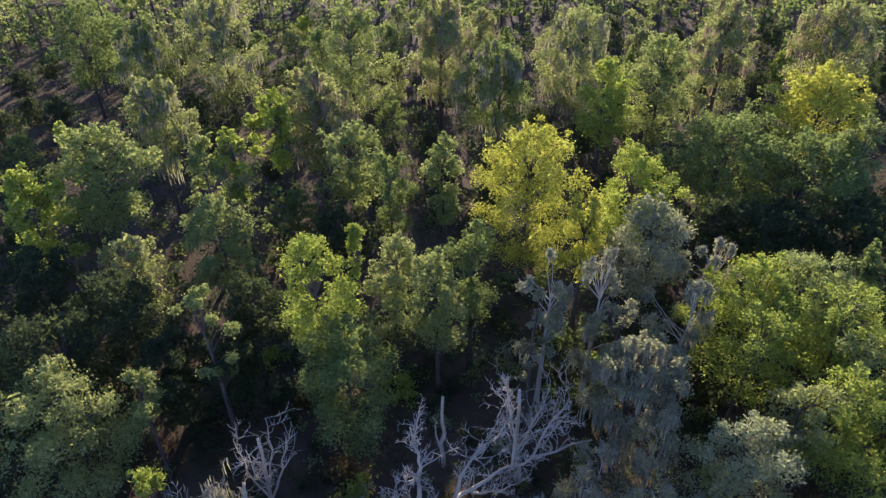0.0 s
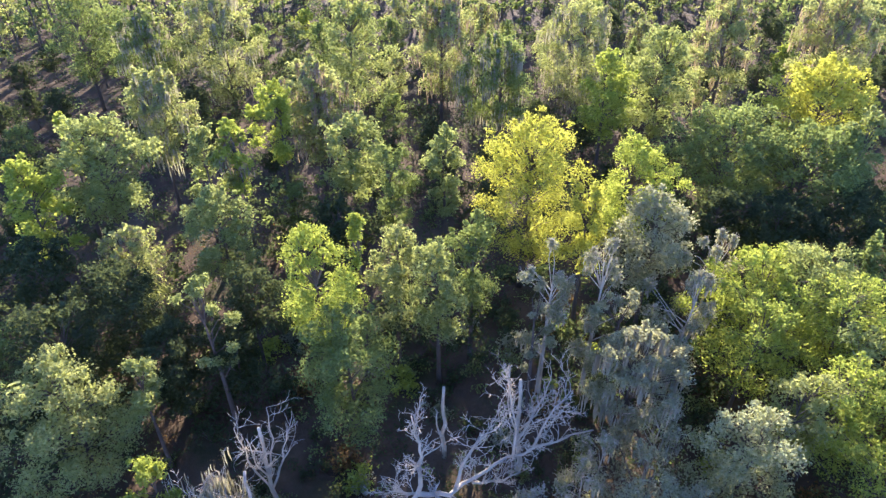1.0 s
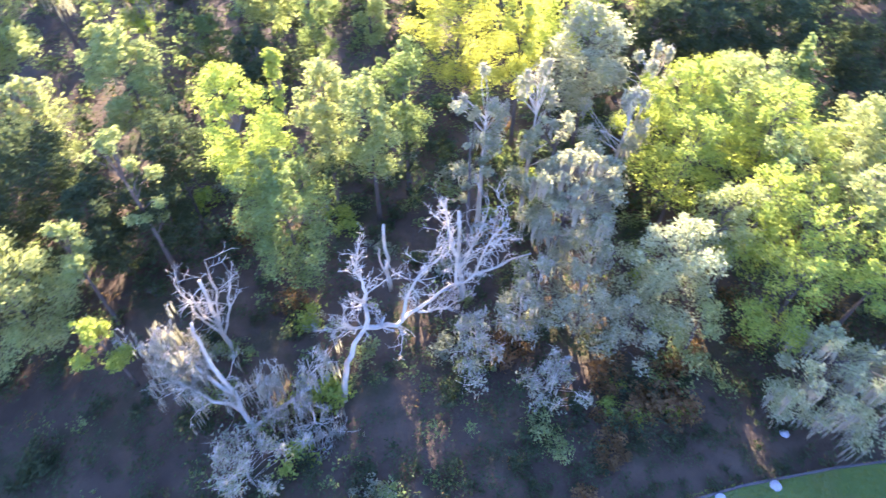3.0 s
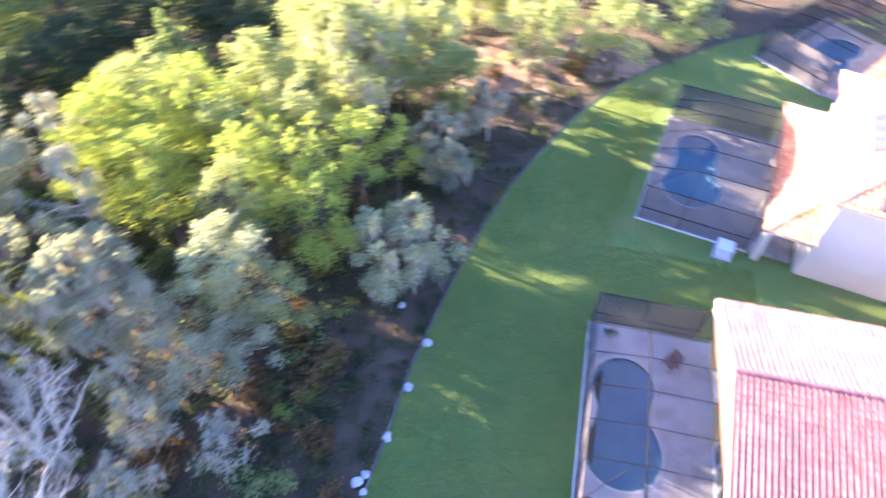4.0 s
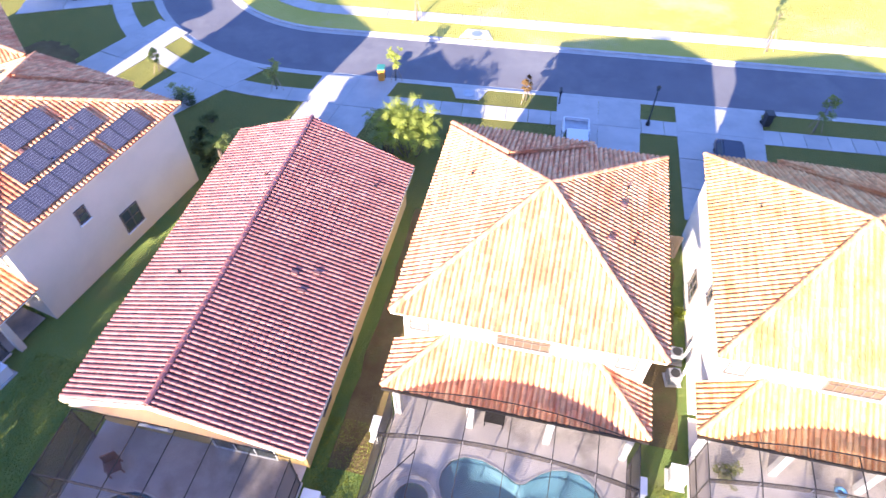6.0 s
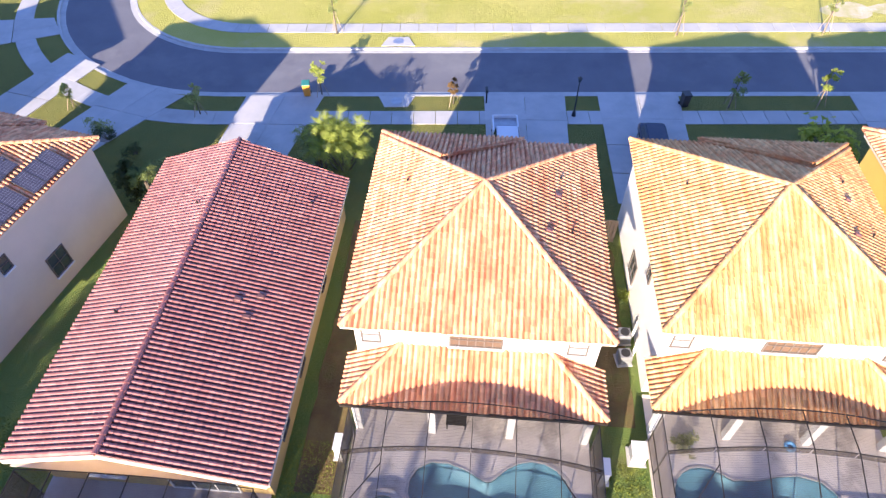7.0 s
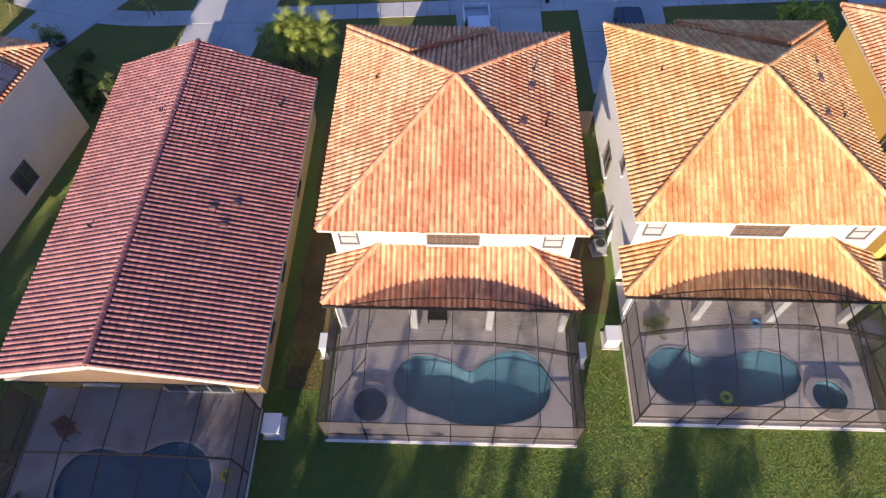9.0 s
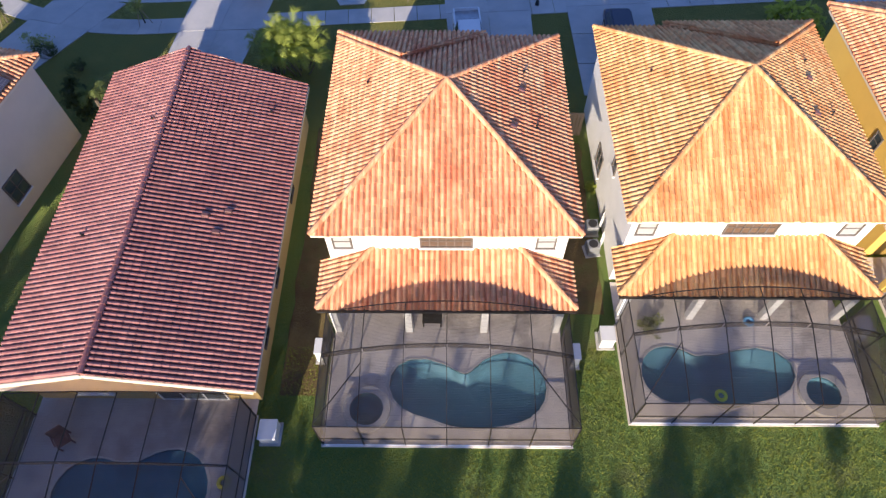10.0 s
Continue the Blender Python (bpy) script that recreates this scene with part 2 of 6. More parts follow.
LEAF = {
    "lime": foliage("lime_leaves", (0.342, 0.41, 0.0851), (0.484, 0.53, 0.124)),
    "yellow": foliage("yellowing_leaves", (0.464, 0.48, 0.0851), (0.585, 0.58, 0.124)),
    "green": foliage("green_leaves", (0.212, 0.27, 0.0946), (0.292, 0.345, 0.128)),
    "mid": foliage("mid_green_leaves", (0.292, 0.34, 0.128), (0.413, 0.45, 0.184)),
    # green darkened to carry the shade of the woods in its colour
    "dark": foliage("shade_darkened_green_leaves", (0.08, 0.105, 0.052), (0.125, 0.15, 0.075)),
    "pale": foliage("pale_green_leaves", (0.333, 0.37, 0.142), (0.453, 0.475, 0.208)),
    "silver": foliage("silvery_leaves", (0.333, 0.345, 0.222), (0.453, 0.45, 0.307)),
    # cream lightened to stand in for sunlight on crowns that get little
    "cream": foliage("sun_lightened_cream_leaves", (0.393, 0.42, 0.236), (0.524, 0.54, 0.331)),
    "rust": foliage("rusty_fern_fronds", (0.22, 0.14, 0.07), (0.31, 0.2, 0.09)),
}
M_POND = surface("pond_water", (0.02, 0.025, 0.03), (0.03, 0.035, 0.04), 0.3, 4, 0.25, 0.05, spec=0.25)
M_WBOX = surface("white_painted_metal", (0.74, 0.74, 0.73), (0.68, 0.68, 0.67), 2, 30, 0.5, 0.05)
M_EDGE = surface("weathered_edging", (0.11, 0.09, 0.075), (0.16, 0.135, 0.11), 2, 14, 0.9, 0.6, (0.1, 0.09, 0.07))
M_ROCK = surface("pale_rock", (0.44, 0.42, 0.39), (0.56, 0.53, 0.5), 3, 14, 0.9, 0.6)
M_BLACK = surface("black_plastic", (0.02, 0.02, 0.02), (0.03, 0.03, 0.03), 3, 30, 0.5, 0.0)
M_TYRE = surface("tyre_rubber", (0.02, 0.02, 0.02), (0.03, 0.03, 0.03), 3, 30, 0.8, 0.1)
M_CARW = surface("white_car_paint", (0.75, 0.76, 0.77), (0.7, 0.71, 0.72), 1, 30, 0.25, 0.0)
M_CARD = surface("dark_blue_car_paint", (0.03, 0.035, 0.06), (0.04, 0.045, 0.07), 1, 30, 0.25, 0.0)
M_TEAL = surface("teal_plastic", (0.03, 0.2, 0.16), (0.04, 0.24, 0.19), 2, 30, 0.5, 0.0)
M_ORANGE = surface("orange_plastic", (0.7, 0.28, 0.03), (0.75, 0.32, 0.04), 2, 30, 0.5, 0.0)
M_STEEL = surface("galvanised_steel", (0.4, 0.41, 0.42), (0.5, 0.51, 0.52), 3, 30, 0.4, 0.05, metal=0.7)
M_CHAIR = surface("reddish_brown_wicker", (0.16, 0.07, 0.06), (0.22, 0.1, 0.08), 4, 40, 0.7, 0.2)
M_WOOD = surface("fence_wood", (0.32, 0.24, 0.16), (0.4, 0.3, 0.2), 2, 25, 0.8, 0.3, stretch=(1, 1, 0.3))


# ---- mesh helpers ----
def link(name, bm, material, parent=None, label="", smooth=False):
    me = bpy.data.meshes.new(name)
    bm.to_mesh(me)
    bm.free()
    me.materials.append(material)
    if smooth:
        me.shade_smooth()
    ob = new(name, me)
    if parent:
        ob.parent = parent
    return tagged(ob, label)


def part(name, bm, material, parent, label="", smooth=False):
    return link(name, bm, material, parent, label, smooth)


def thing(name, label, category, at=(0, 0, 0), turn=0.0, group="", kind=""):
    ob = new(name)
    ob.matrix_basis = pose(*at, 0, 0, turn)
    return tagged(ob, label, category, group, kind)


def box(bm, x0, x1, y0, y1, z0, z1, bevel=0.0):
    r = bmesh.ops.create_cube(bm, size=1)
    for v in r["verts"]:
        v.co = ((x0 + x1) / 2 + v.co.x * (x1 - x0), (y0 + y1) / 2 + v.co.y * (y1 - y0), (z0 + z1) / 2 + v.co.z * (z1 - z0))
    if bevel:
        bmesh.ops.bevel(bm, geom=list({e for v in r["verts"] for e in v.link_edges}), offset=bevel, segments=2, affect="EDGES", profile=0.5)
    return bm


def prism(bm, pts, z0, z1):
    """A flat plan of corners (anticlockwise) drawn up from z0 to z1."""
    lo, hi = [bm.verts.new((x, y, z0)) for x, y in pts], [bm.verts.new((x, y, z1)) for x, y in pts]
    bm.faces.new(hi)
    bm.faces.new(lo[::-1])
    for i in range(len(pts)):
        j = (i + 1) % len(pts)
        bm.faces.new((lo[i], lo[j], hi[j], hi[i]))
    return bm


def slab(bm, pts3, thick):
    """A flat polygon in space, given depth downwards."""
    hi = [bm.verts.new(p) for p in pts3]
    lo = [bm.verts.new((p[0], p[1], p[2] - thick)) for p in pts3]
    bm.faces.new(hi)
    bm.faces.new(lo[::-1])
    for i in range(len(hi)):
        j = (i + 1) % len(hi)
        bm.faces.new((lo[i], lo[j], hi[j], hi[i]))
    return bm


def bar(bm, a, b, w, d=None, up=(0, 0, 1)):
    """A square bar from a to b."""
    a, b = Vector(a), Vector(b)
    t = (b - a).normalized()
    s = t.cross(Vector(up))
    s = (s if s.length > 1e-4 else t.cross(Vector((1, 0, 0)))).normalized()
    n = s.cross(t)
    d = d or w
    ends = []
    for p in (a, b):
        ends.append([bm.verts.new(p + s * w / 2 * i + n * d / 2 * j) for i, j in ((1, 1), (-1, 1), (-1, -1), (1, -1))])
    p, q = ends
    bm.faces.new(p)
    bm.faces.new(q[::-1])
    for i in range(4):
        j = (i + 1) % 4
        bm.faces.new((p[j], p[i], q[i], q[j]))
    return bm


def tube(bm, pts, radii, sides=6):
    """A tapered round limb along points."""
    rings = []
    for i, p in enumerate(pts):
        t = (Vector(pts[min(i + 1, len(pts) - 1)]) - Vector(pts[max(i - 1, 0)])).normalized()
        s = t.cross(Vector((0.3, 0.9, 0.1))).normalized()
        n = s.cross(t)
        rings.append([bm.verts.new(Vector(p) + (s * math.cos(a) + n * math.sin(a)) * radii[i]) for a in (2 * math.pi * k / sides for k in range(sides))])
    for r, q in zip(rings, rings[1:]):
        for k in range(sides):
            bm.faces.new((r[k], r[(k + 1) % sides], q[(k + 1) % sides], q[k]))
    bm.faces.new(rings[0][::-1])
    bm.faces.new(rings[-1])
    return bm


def blob_plan(cx, cy, lobes, n=40):
    """A smooth closed plan through round lobes (x, y, r): the outer outline seen from the centre."""
    pts = []
    for k in range(n):
        a = 2 * math.pi * k / n
        dx, dy = math.cos(a), math.sin(a)
        far = 0.1
        for x, y, r in lobes:
            ox, oy = x - cx, y - cy
            b = ox * dx + oy * dy
            q = b * b - (ox * ox + oy * oy - r * r)
            if q > 0:
                far = max(far, b + math.sqrt(q))
        pts.append(far)
    sm = pts
    for _ in range(3):
        sm = [(sm[k - 1] + 2 * sm[k] + sm[(k + 1) % n]) / 4 for k in range(n)]
    return [(cx + sm[k] * math.cos(2 * math.pi * k / n), cy + sm[k] * math.sin(2 * math.pi * k / n)) for k in range(n)]


# ---- ground, street, walks ----
STREET = pose(-1.5, 37.9, 0, 0, 0, 4.3)


def on_street(s, n):
    p = STREET @ Vector((s, n, 0))
    return (p.x, p.y)


def street_line(d, n=14):
    """The line d metres from the near kerb, from the far right, round the bend and away."""
    pts = [on_street(s, d) for s in range(90, -18, -6)]
    pts += [on_street(-18.2 + (17.5 - d) * math.cos(radians(a)), 17.5 + (17.5 - d) * math.sin(radians(a))) for a in (-90 - 90 * k / n for k in range(n + 1))]
    return pts + [on_street(-18.2 - (17.5 - d), k) for k in (30, 50, 90)]


def sheet(name, outer, holes, z, material):
    bm = bmesh.new()
    edges = []
    for loop in [outer, *holes]:
        vs = [bm.verts.new((x, y, z)) for x, y in loop]
        edges += [bm.edges.new((vs[i], vs[(i + 1) % len(vs)])) for i in range(len(vs))]
    bmesh.ops.triangle_fill(bm, use_beauty=True, edges=edges, normal=(0, 0, 1))
    bmesh.ops.recalc_face_normals(bm, faces=bm.faces)
    for f in bm.faces:
        if f.normal.z < 0:
            f.normal_flip()
    return link(name, bm, material)


def strip(name, d0, d1, z0, z1, material):
    """A band along the street."""
    bm = bmesh.new()
    a, b = street_line(d0), street_line(d1)
    rows = [[bm.verts.new((p[0], p[1], z)) for p, z in ((p, z0), (p, z1), (q, z1), (q, z0))] for p, q in zip(a, b)]
    for r, q in zip(rows, rows[1:]):
        for k in range(4):
            bm.faces.new((r[k], q[k], q[(k + 1) % 4], r[(k + 1) % 4]))
    bmesh.ops.recalc_face_normals(bm, faces=bm.faces)
    return link(name, bm, material)


# houses: (x, y, turn); pools as round lobes in the house's own plan
HOUSES = {"solar": (-28.85, 14.03, -11.5), "middle": (-0.69, 13.95, 0), "next": (12.21, 14.67, 0), "yellow": (24.76, 16.2, 1.0), "far": (-43.7, 21.2, -42.0), "bend": (-41.4, 20.0, -42.0)}
POOL_A = blob_plan(1.0, -4.4, [(-1.2, -4.2, 1.4), (2.8, -4.3, 1.65), (0.4, -4.9, 1.2), (1.5, -4.9, 1.3)])
POOL_B = blob_plan(-1.6, -4.5, [(-3.0, -4.4, 1.35), (1.3, -4.2, 1.35), (-0.8, -4.9, 1.1), (-1.2, -4.6, 1.1)])
POOL_S = blob_plan(-0.8, -5.7, [(-2.6, -5.9, 1.35), (1.0, -5.6, 1.7), (-0.8, -5.7, 1.2)])
POOL_C = blob_plan(-1.2, -4.6, [(-2.4, -4.4, 1.4), (0.6, -4.9, 1.7), (-1.0, -4.7, 1.3)])
SPA_A, SPA_B = [blob_plan(x, y, [(x, y, 0.72)], 20) for x, y in ((-3.4, -5.4), (3.3, -5.3))]
POOL_F = blob_plan(0.6, -2.9, [(-0.6, -2.9, 1.3), (1.7, -2.7, 1.5), (0.6, -3.1, 1.2)])
POOL_1 = blob_plan(-13.5, 5.1, [(-15.2, 5.05, 1.45), (-11.9, 5.15, 1.7), (-13.5, 5.1, 1.15)])


def moved(plan, key):
    m = pose(HOUSES[key][0], HOUSES[key][1], 0, 0, 0, HOUSES[key][2])
    return [tuple((m @ Vector((x, y, 0)))[:2]) for x, y in plan]


HOLES = [moved(POOL_S, "solar"), moved(POOL_A, "middle"), moved(SPA_A, "middle"), moved(POOL_B, "next"), moved(SPA_B, "next"), moved(POOL_F, "far"), POOL_1]
EDGE = [(90, -3.5), (60, -4.5), (30, -5.6), (6, -5.7), (-4, -5.4), (-10.2, -5.0), (-14, -4.75), (-18.3, -4.1), (-23.6, -3.0), (-27, -2.0), (-30.2, -0.7), (-33.5, 0.7), (-36.6, 2.5), (-39, 4.4), (-41.5, 6.8), (-45.5, 11.5), (-49, 17), (-53, 25), (-57, 40)]
bm = bmesh.new()
far_out = [bm.verts.new((x, y, -0.15)) for x, y in ((-2500, -2500), (2500, -2500), (2500, 2500), (-2500, 2500))]
under_lawn = [bm.verts.new((x, y, -0.15)) for x, y in ((-36.5, 4.8), (32, 2.5), (32, 24), (-51, 22))]
for i in range(4):
    j = (i + 1) % 4
    bm.faces.new((far_out[i], far_out[j], under_lawn[j], under_lawn[i]))
ground = tagged(link("ground", bm, M_SOIL), "dark leaf-littered forest floor under the woods", "ground", kind="structure")
near = street_line(-0.18)
lawn_out = EDGE + near[::-1]
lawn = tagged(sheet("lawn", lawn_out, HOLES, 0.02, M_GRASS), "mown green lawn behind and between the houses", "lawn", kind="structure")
bm = bmesh.new()
for (x0, y0), (x1, y1) in zip(EDGE, EDGE[1:]):
    for k in range(4):
        a, b = k / 4, (k + 1) / 4
        bar(bm, (x0 + (x1 - x0) * a, y0 + (y1 - y0) * a, -0.03 + 0.02 * random.random()), (x0 + (x1 - x0) * b, y0 + (y1 - y0) * b, -0.03 + 0.02 * random.random()), 0.1, 0.2)
tagged(link("lawn_edging", bm, M_EDGE), "grey-brown stone edging along the curved lawn", "edging", kind="structure")
field_out = street_line(6.2) + [on_street(90, 90)]
tagged(sheet("field", field_out, [], 0.02, M_FIELD), "dry yellow-green grass of the park across the street", "field", kind="structure")
tagged(strip("road", -0.02, 6.02, -0.3, -0.1, M_ASPHALT), "dark asphalt street curving away at one end", "road", kind="structure")
tagged(strip("kerb_near", -0.2, 0.0, -0.3, 0.04, M_KERB), "pale concrete kerb", "kerb", kind="structure")
tagged(strip("kerb_far", 6.0, 6.2, -0.3, 0.04, M_KERB), "pale concrete kerb", "kerb", kind="structure")
tagged(strip("gutter_near", 0.0, 0.45, -0.3, -0.085, M_KERB), "pale concrete gutter beside the asphalt", "gutter", kind="structure")
tagged(strip("gutter_far", 5.6, 6.0, -0.3, -0.085, M_KERB), "pale concrete gutter beside the asphalt", "gutter", kind="structure")


def walk_slabs(name, d0, d1, label):
    top = tagged(new(name), label, "pavement", kind="structure")
    a, b = street_line(d0, 24), street_line(d1, 24)
    n = 0
    for (p, p2), (q, q2) in zip(zip(a, a[1:]), zip(b, b[1:])):
        cuts = max(1, round((Vector(p2) - Vector(p)).length / 1.5))
        for k in range(cuts):
            f, g = k / cuts + 0.003, (k + 1) / cuts - 0.003
            c = [(Vector(u).lerp(Vector(v), h)) for u, v, h in ((p, p2, f), (p, p2, g), (q, q2, g), (q, q2, f))]
            if n < 110 and c[0].x < 60:
                bm = prism(bmesh.new(), [tuple(v) for v in c], 0.0, 0.05 + 0.008 * random.random())
                bmesh.ops.recalc_face_normals(bm, faces=bm.faces)
                part("slab", bm, M_CONC, top)
                n += 1
    return top


walk_slabs("pavement_near", -3.4, -1.95, "pale concrete pavement of square slabs")
walk_slabs("pavement_far", 8.4, 9.7, "pale concrete path along the park")


def driveway(name, plan, label):
    top = tagged(new(name), label, "driveway", kind="structure")
    (a, b, c, d) = [Vector(p) for p in plan]
    rows = max(2, round((d - a).length / 3.0))
    for r in range(rows):
        for k in range(2):
            f, g = r / rows + 0.003, (r + 1) / rows - 0.003
            i, j = k / 2 + 0.002, (k + 1) / 2 - 0.002
            q = [a.lerp(d, v).lerp(b.lerp(c, v), u) for u, v in ((i, f), (j, f), (j, g), (i, g))]
            bm = prism(bmesh.new(), [tuple(v) for v in q], -0.05, 0.066 + 0.004 * ((r + k) % 3))
            bmesh.ops.recalc_face_normals(bm, faces=bm.faces)
            part("slab", bm, M_CONC, top)


DRIVES = [((-0.3, 26.5), (4.7, 26.5), (4.6, 38.25), (-1.1, 37.8)), ((7.3, 27.5), (12.4, 27.5), (12.6, 38.85), (6.9, 38.4)), ((-18.6, 26.8), (-14.0, 26.8), (-12.4, 36.9), (-17.9, 36.55)), ((24.8, 30.5), (29.6, 30.5), (30.6, 40.2), (24.6, 39.75)), ((-31.0, 28.6), (-27.3, 28.0), (-22.3, 36.2), (-26.9, 37.6)), ((-37.3, 30.4), (-33.4, 30.2), (-30.1, 39.6), (-33.3, 41.0)), ((-46.5, 44.4), (-45.0, 39.0), (-35.2, 43.6), (-36.9, 46.0))]
for plan in DRIVES:
    driveway("driveway", plan, "pale concrete driveway of large slabs")


# ---- roofs of clay tiles ----
M_VENT = surface("brown_vent_metal", (0.17, 0.08, 0.07), (0.22, 0.1, 0.085), 3, 30, 0.5, 0.05)


def tile_mesh():
    """One barrel tile, 0.23 wide and 0.37 long, in its own plane: x across, y up the slope, z out."""
    u, h = (-0.117, -0.1, -0.05, 0.012, 0.075, 0.117), (-0.016, 0.05, 0.08, 0.068, -0.006, -0.055)
    n = len(u)
    verts = [(a, 0.0, b + 0.047) for a, b in zip(u, h)] + [(a, 0.37, b + 0.01) for a, b in zip(u, h)] + [(-0.117, 0.0, 0.0), (0.117, 0.0, 0.0)]
    faces = [(i, i + 1, i + n + 1, i + n) for i in range(n - 1)] + [(2 * n, 2 * n + 1, *range(n - 1, -1, -1))]
    return verts, faces


TILE_V, TILE_F = tile_mesh()
TILE_ONE = {}


def tile_field(roof, origin, u, v, poly, material, singles=0, step=(0.235, 0.3), loose=0.02):
    """Courses of tiles over a sloping polygon (corners in metres along the eave and up the slope)."""
    u, v = Vector(u).normalized(), Vector(v).normalized()
    n = u.cross(v)
    o = Vector(origin)
    top = max(p[1] for p in poly)

    def span(h):
        h = min(max(h, 0.001), top - 0.001)
        xs = []
        for (x0, y0), (x1, y1) in zip(poly, poly[1:] + poly[:1]):
            if (y0 - h) * (y1 - h) < 0:
                xs.append(x0 + (x1 - x0) * (h - y0) / (y1 - y0))
        return (min(xs), max(xs)) if len(xs) > 1 else (0, 0)

    verts, faces, made = [], [], 0
    key = material.name
    if singles and key not in TILE_ONE:
        me = bpy.data.meshes.new("tile")
        me.from_pydata(TILE_V, [], TILE_F)
        me.materials.append(material)
        TILE_ONE[key] = me
    stagger = {}
    for r in range(int(top / step[1]) + 1):
        course = r * step[1] - 0.04
        lo, hi = span(course + 0.2)
        k0, k1 = int(math.floor(lo / step[0])), int(math.ceil(hi / step[0]))
        for k in range(k0, k1 + 1):
            cu = k * step[0]
            h = course + stagger.setdefault(k, random.uniform(-loose, loose)) * (1 if r else 0.2)
            lo0, hi0 = span(h)
            lo1, hi1 = span(h + 0.37)
            if cu + 0.117 < min(lo0, lo1) or cu - 0.117 > max(hi0, hi1):
                continue
            inside = cu - 0.117 >= max(lo0, lo1) and cu + 0.117 <= min(hi0, hi1) and h + 0.37 < top
            skew = random.uniform(-0.012, 0.012)
            if inside and made < singles:
                ob = new("tile", TILE_ONE[key])
                ob.parent = roof
                m = Matrix((u, v, n)).transposed().to_4x4()
                m.translation = o + u * (cu + skew) + v * (h + skew)
                ob.matrix_basis = m
                made += 1
                continue
            base = len(verts)
            lift = random.uniform(0, 0.008)
            for a, b, c in TILE_V:
                y = min(max(h + b + skew, -0.06), top)
                l, g = span(y)
                x = min(max(cu + a, l), g)
                verts.append(o + u * x + v * y + n * (c + lift))
            faces += [tuple(base + i for i in f) for f in TILE_F]
    me = bpy.data.meshes.new("tiling")
    me.from_pydata(verts, [], faces)
    me.materials.append(material)
    ob = new("tiling", me)
    ob.parent = roof
    return tagged(ob, kind="stuff")


def ridge_caps(roof, a, b, material, width=0.26):
    """A row of half-round cap tiles along a hip or ridge, in one run."""
    a, b = Vector(a), Vector(b)
    t = (b - a).normalized()
    s = t.cross(Vector((0, 0, 1))).normalized()
    n = s.cross(t)
    bm = bmesh.new()
    count = max(1, int((b - a).length / 0.36))
    for k in range(count):
        p, q = a + (b - a) * (k / count), a + (b - a) * ((k + 1.15) / count)
        ends = []
        for c, w, lift in ((p, width, 0.035), (q, width * 0.85, 0.01)):
            ends.append([bm.verts.new(c + s * math.cos(g) * w / 2 + n * (math.sin(g) * 0.11 + lift)) for g in (math.pi * i / 5 for i in range(6))])
        for i in range(5):
            bm.faces.new((ends[0][i + 1], ends[0][i], ends[1][i], ends[1][i + 1]))
        bm.faces.new(ends[0])
    return tagged(part("ridge_capping", bm, material, roof), kind="stuff")


def slope(roof, corners, material, singles=0):
    """A roof plane: eave from corners[0] to corners[1], the rest going round; a deck below and tiles on it."""
    c = [Vector(p) for p in corners]
    u = (c[1] - c[0]).normalized()
    n = u.cross(c[2] - c[0]).normalized()
    v = n.cross(u)
    poly = [((p - c[0]).dot(u), max(0.0, (p - c[0]).dot(v))) for p in c]
    part("roof_deck", slab(bmesh.new(), [p - n * 0.01 for p in c], 0.06), material, roof)
    tile_field(roof, c[0], u, v, poly, material, singles, loose=0.09 if u.x > 0.9 else 0.02)


def window(house, at, turn, w, h, bars=1, sill=True, glass=M_GLASS, rim=M_WFRAME):
    """A window set on a wall; at: the middle of its foot; turn: degrees, 0 looks to -y."""
    win = new("window")
    win.parent = house
    win.matrix_basis = pose(*at, 0, 0, turn)
    fr = bmesh.new()
    for x0, x1, z0, z1 in ((-w / 2 - 0.07, -w / 2, -0.07, h + 0.07), (w / 2, w / 2 + 0.07, -0.07, h + 0.07), (-w / 2, w / 2, h, h + 0.07), (-w / 2, w / 2, -0.07, 0)):
        box(fr, x0, x1, -0.06, 0.05, z0, z1)
    for k in range(1, bars + 1):
        x = -w / 2 + w * k / (bars + 1)
        box(fr, x - 0.025, x + 0.025, -0.045, 0.03, 0, h)
    box(fr, -w / 2, w / 2, -0.045, 0.03, h / 2 - 0.02, h / 2 + 0.02)
    part("window_frame", fr, rim, win)
    part("pane", box(bmesh.new(), -w / 2, w / 2, -0.02, 0.0, 0, h), glass, win)
    if sill:
        part("window_sill", box(bmesh.new(), -w / 2 - 0.12, w / 2 + 0.12, -0.12, 0.05, -0.15, -0.07, 0.015), M_WFRAME, win)
    return win


def vent_pipe(house, at, r=0.05, h=0.24):
    bm = bmesh.new()
    bmesh.ops.create_cone(bm, segments=10, radius1=r, radius2=r, depth=h, cap_ends=True, matrix=Matrix.Translation((0, 0, h / 2)))
    bmesh.ops.create_cone(bm, segments=10, radius1=r * 2.4, radius2=r, depth=0.08, cap_ends=True, matrix=Matrix.Translation((0, 0, 0.04)))
    ob = part("vent_pipe", bm, M_FRAME, house)
    ob.matrix_basis = Matrix.Translation(at)


def roof_vent(house, at, tilt):
    bm = box(bmesh.new(), -0.15, 0.15, -0.1, 0.1, 0.03, 0.12, 0.03)
    box(bm, -0.19, 0.19, -0.14, 0.13, 0.0, 0.035)
    ob = part("roof_vent", bm, M_VENT, house)
    ob.matrix_basis = Matrix.Translation(at) @ tilt


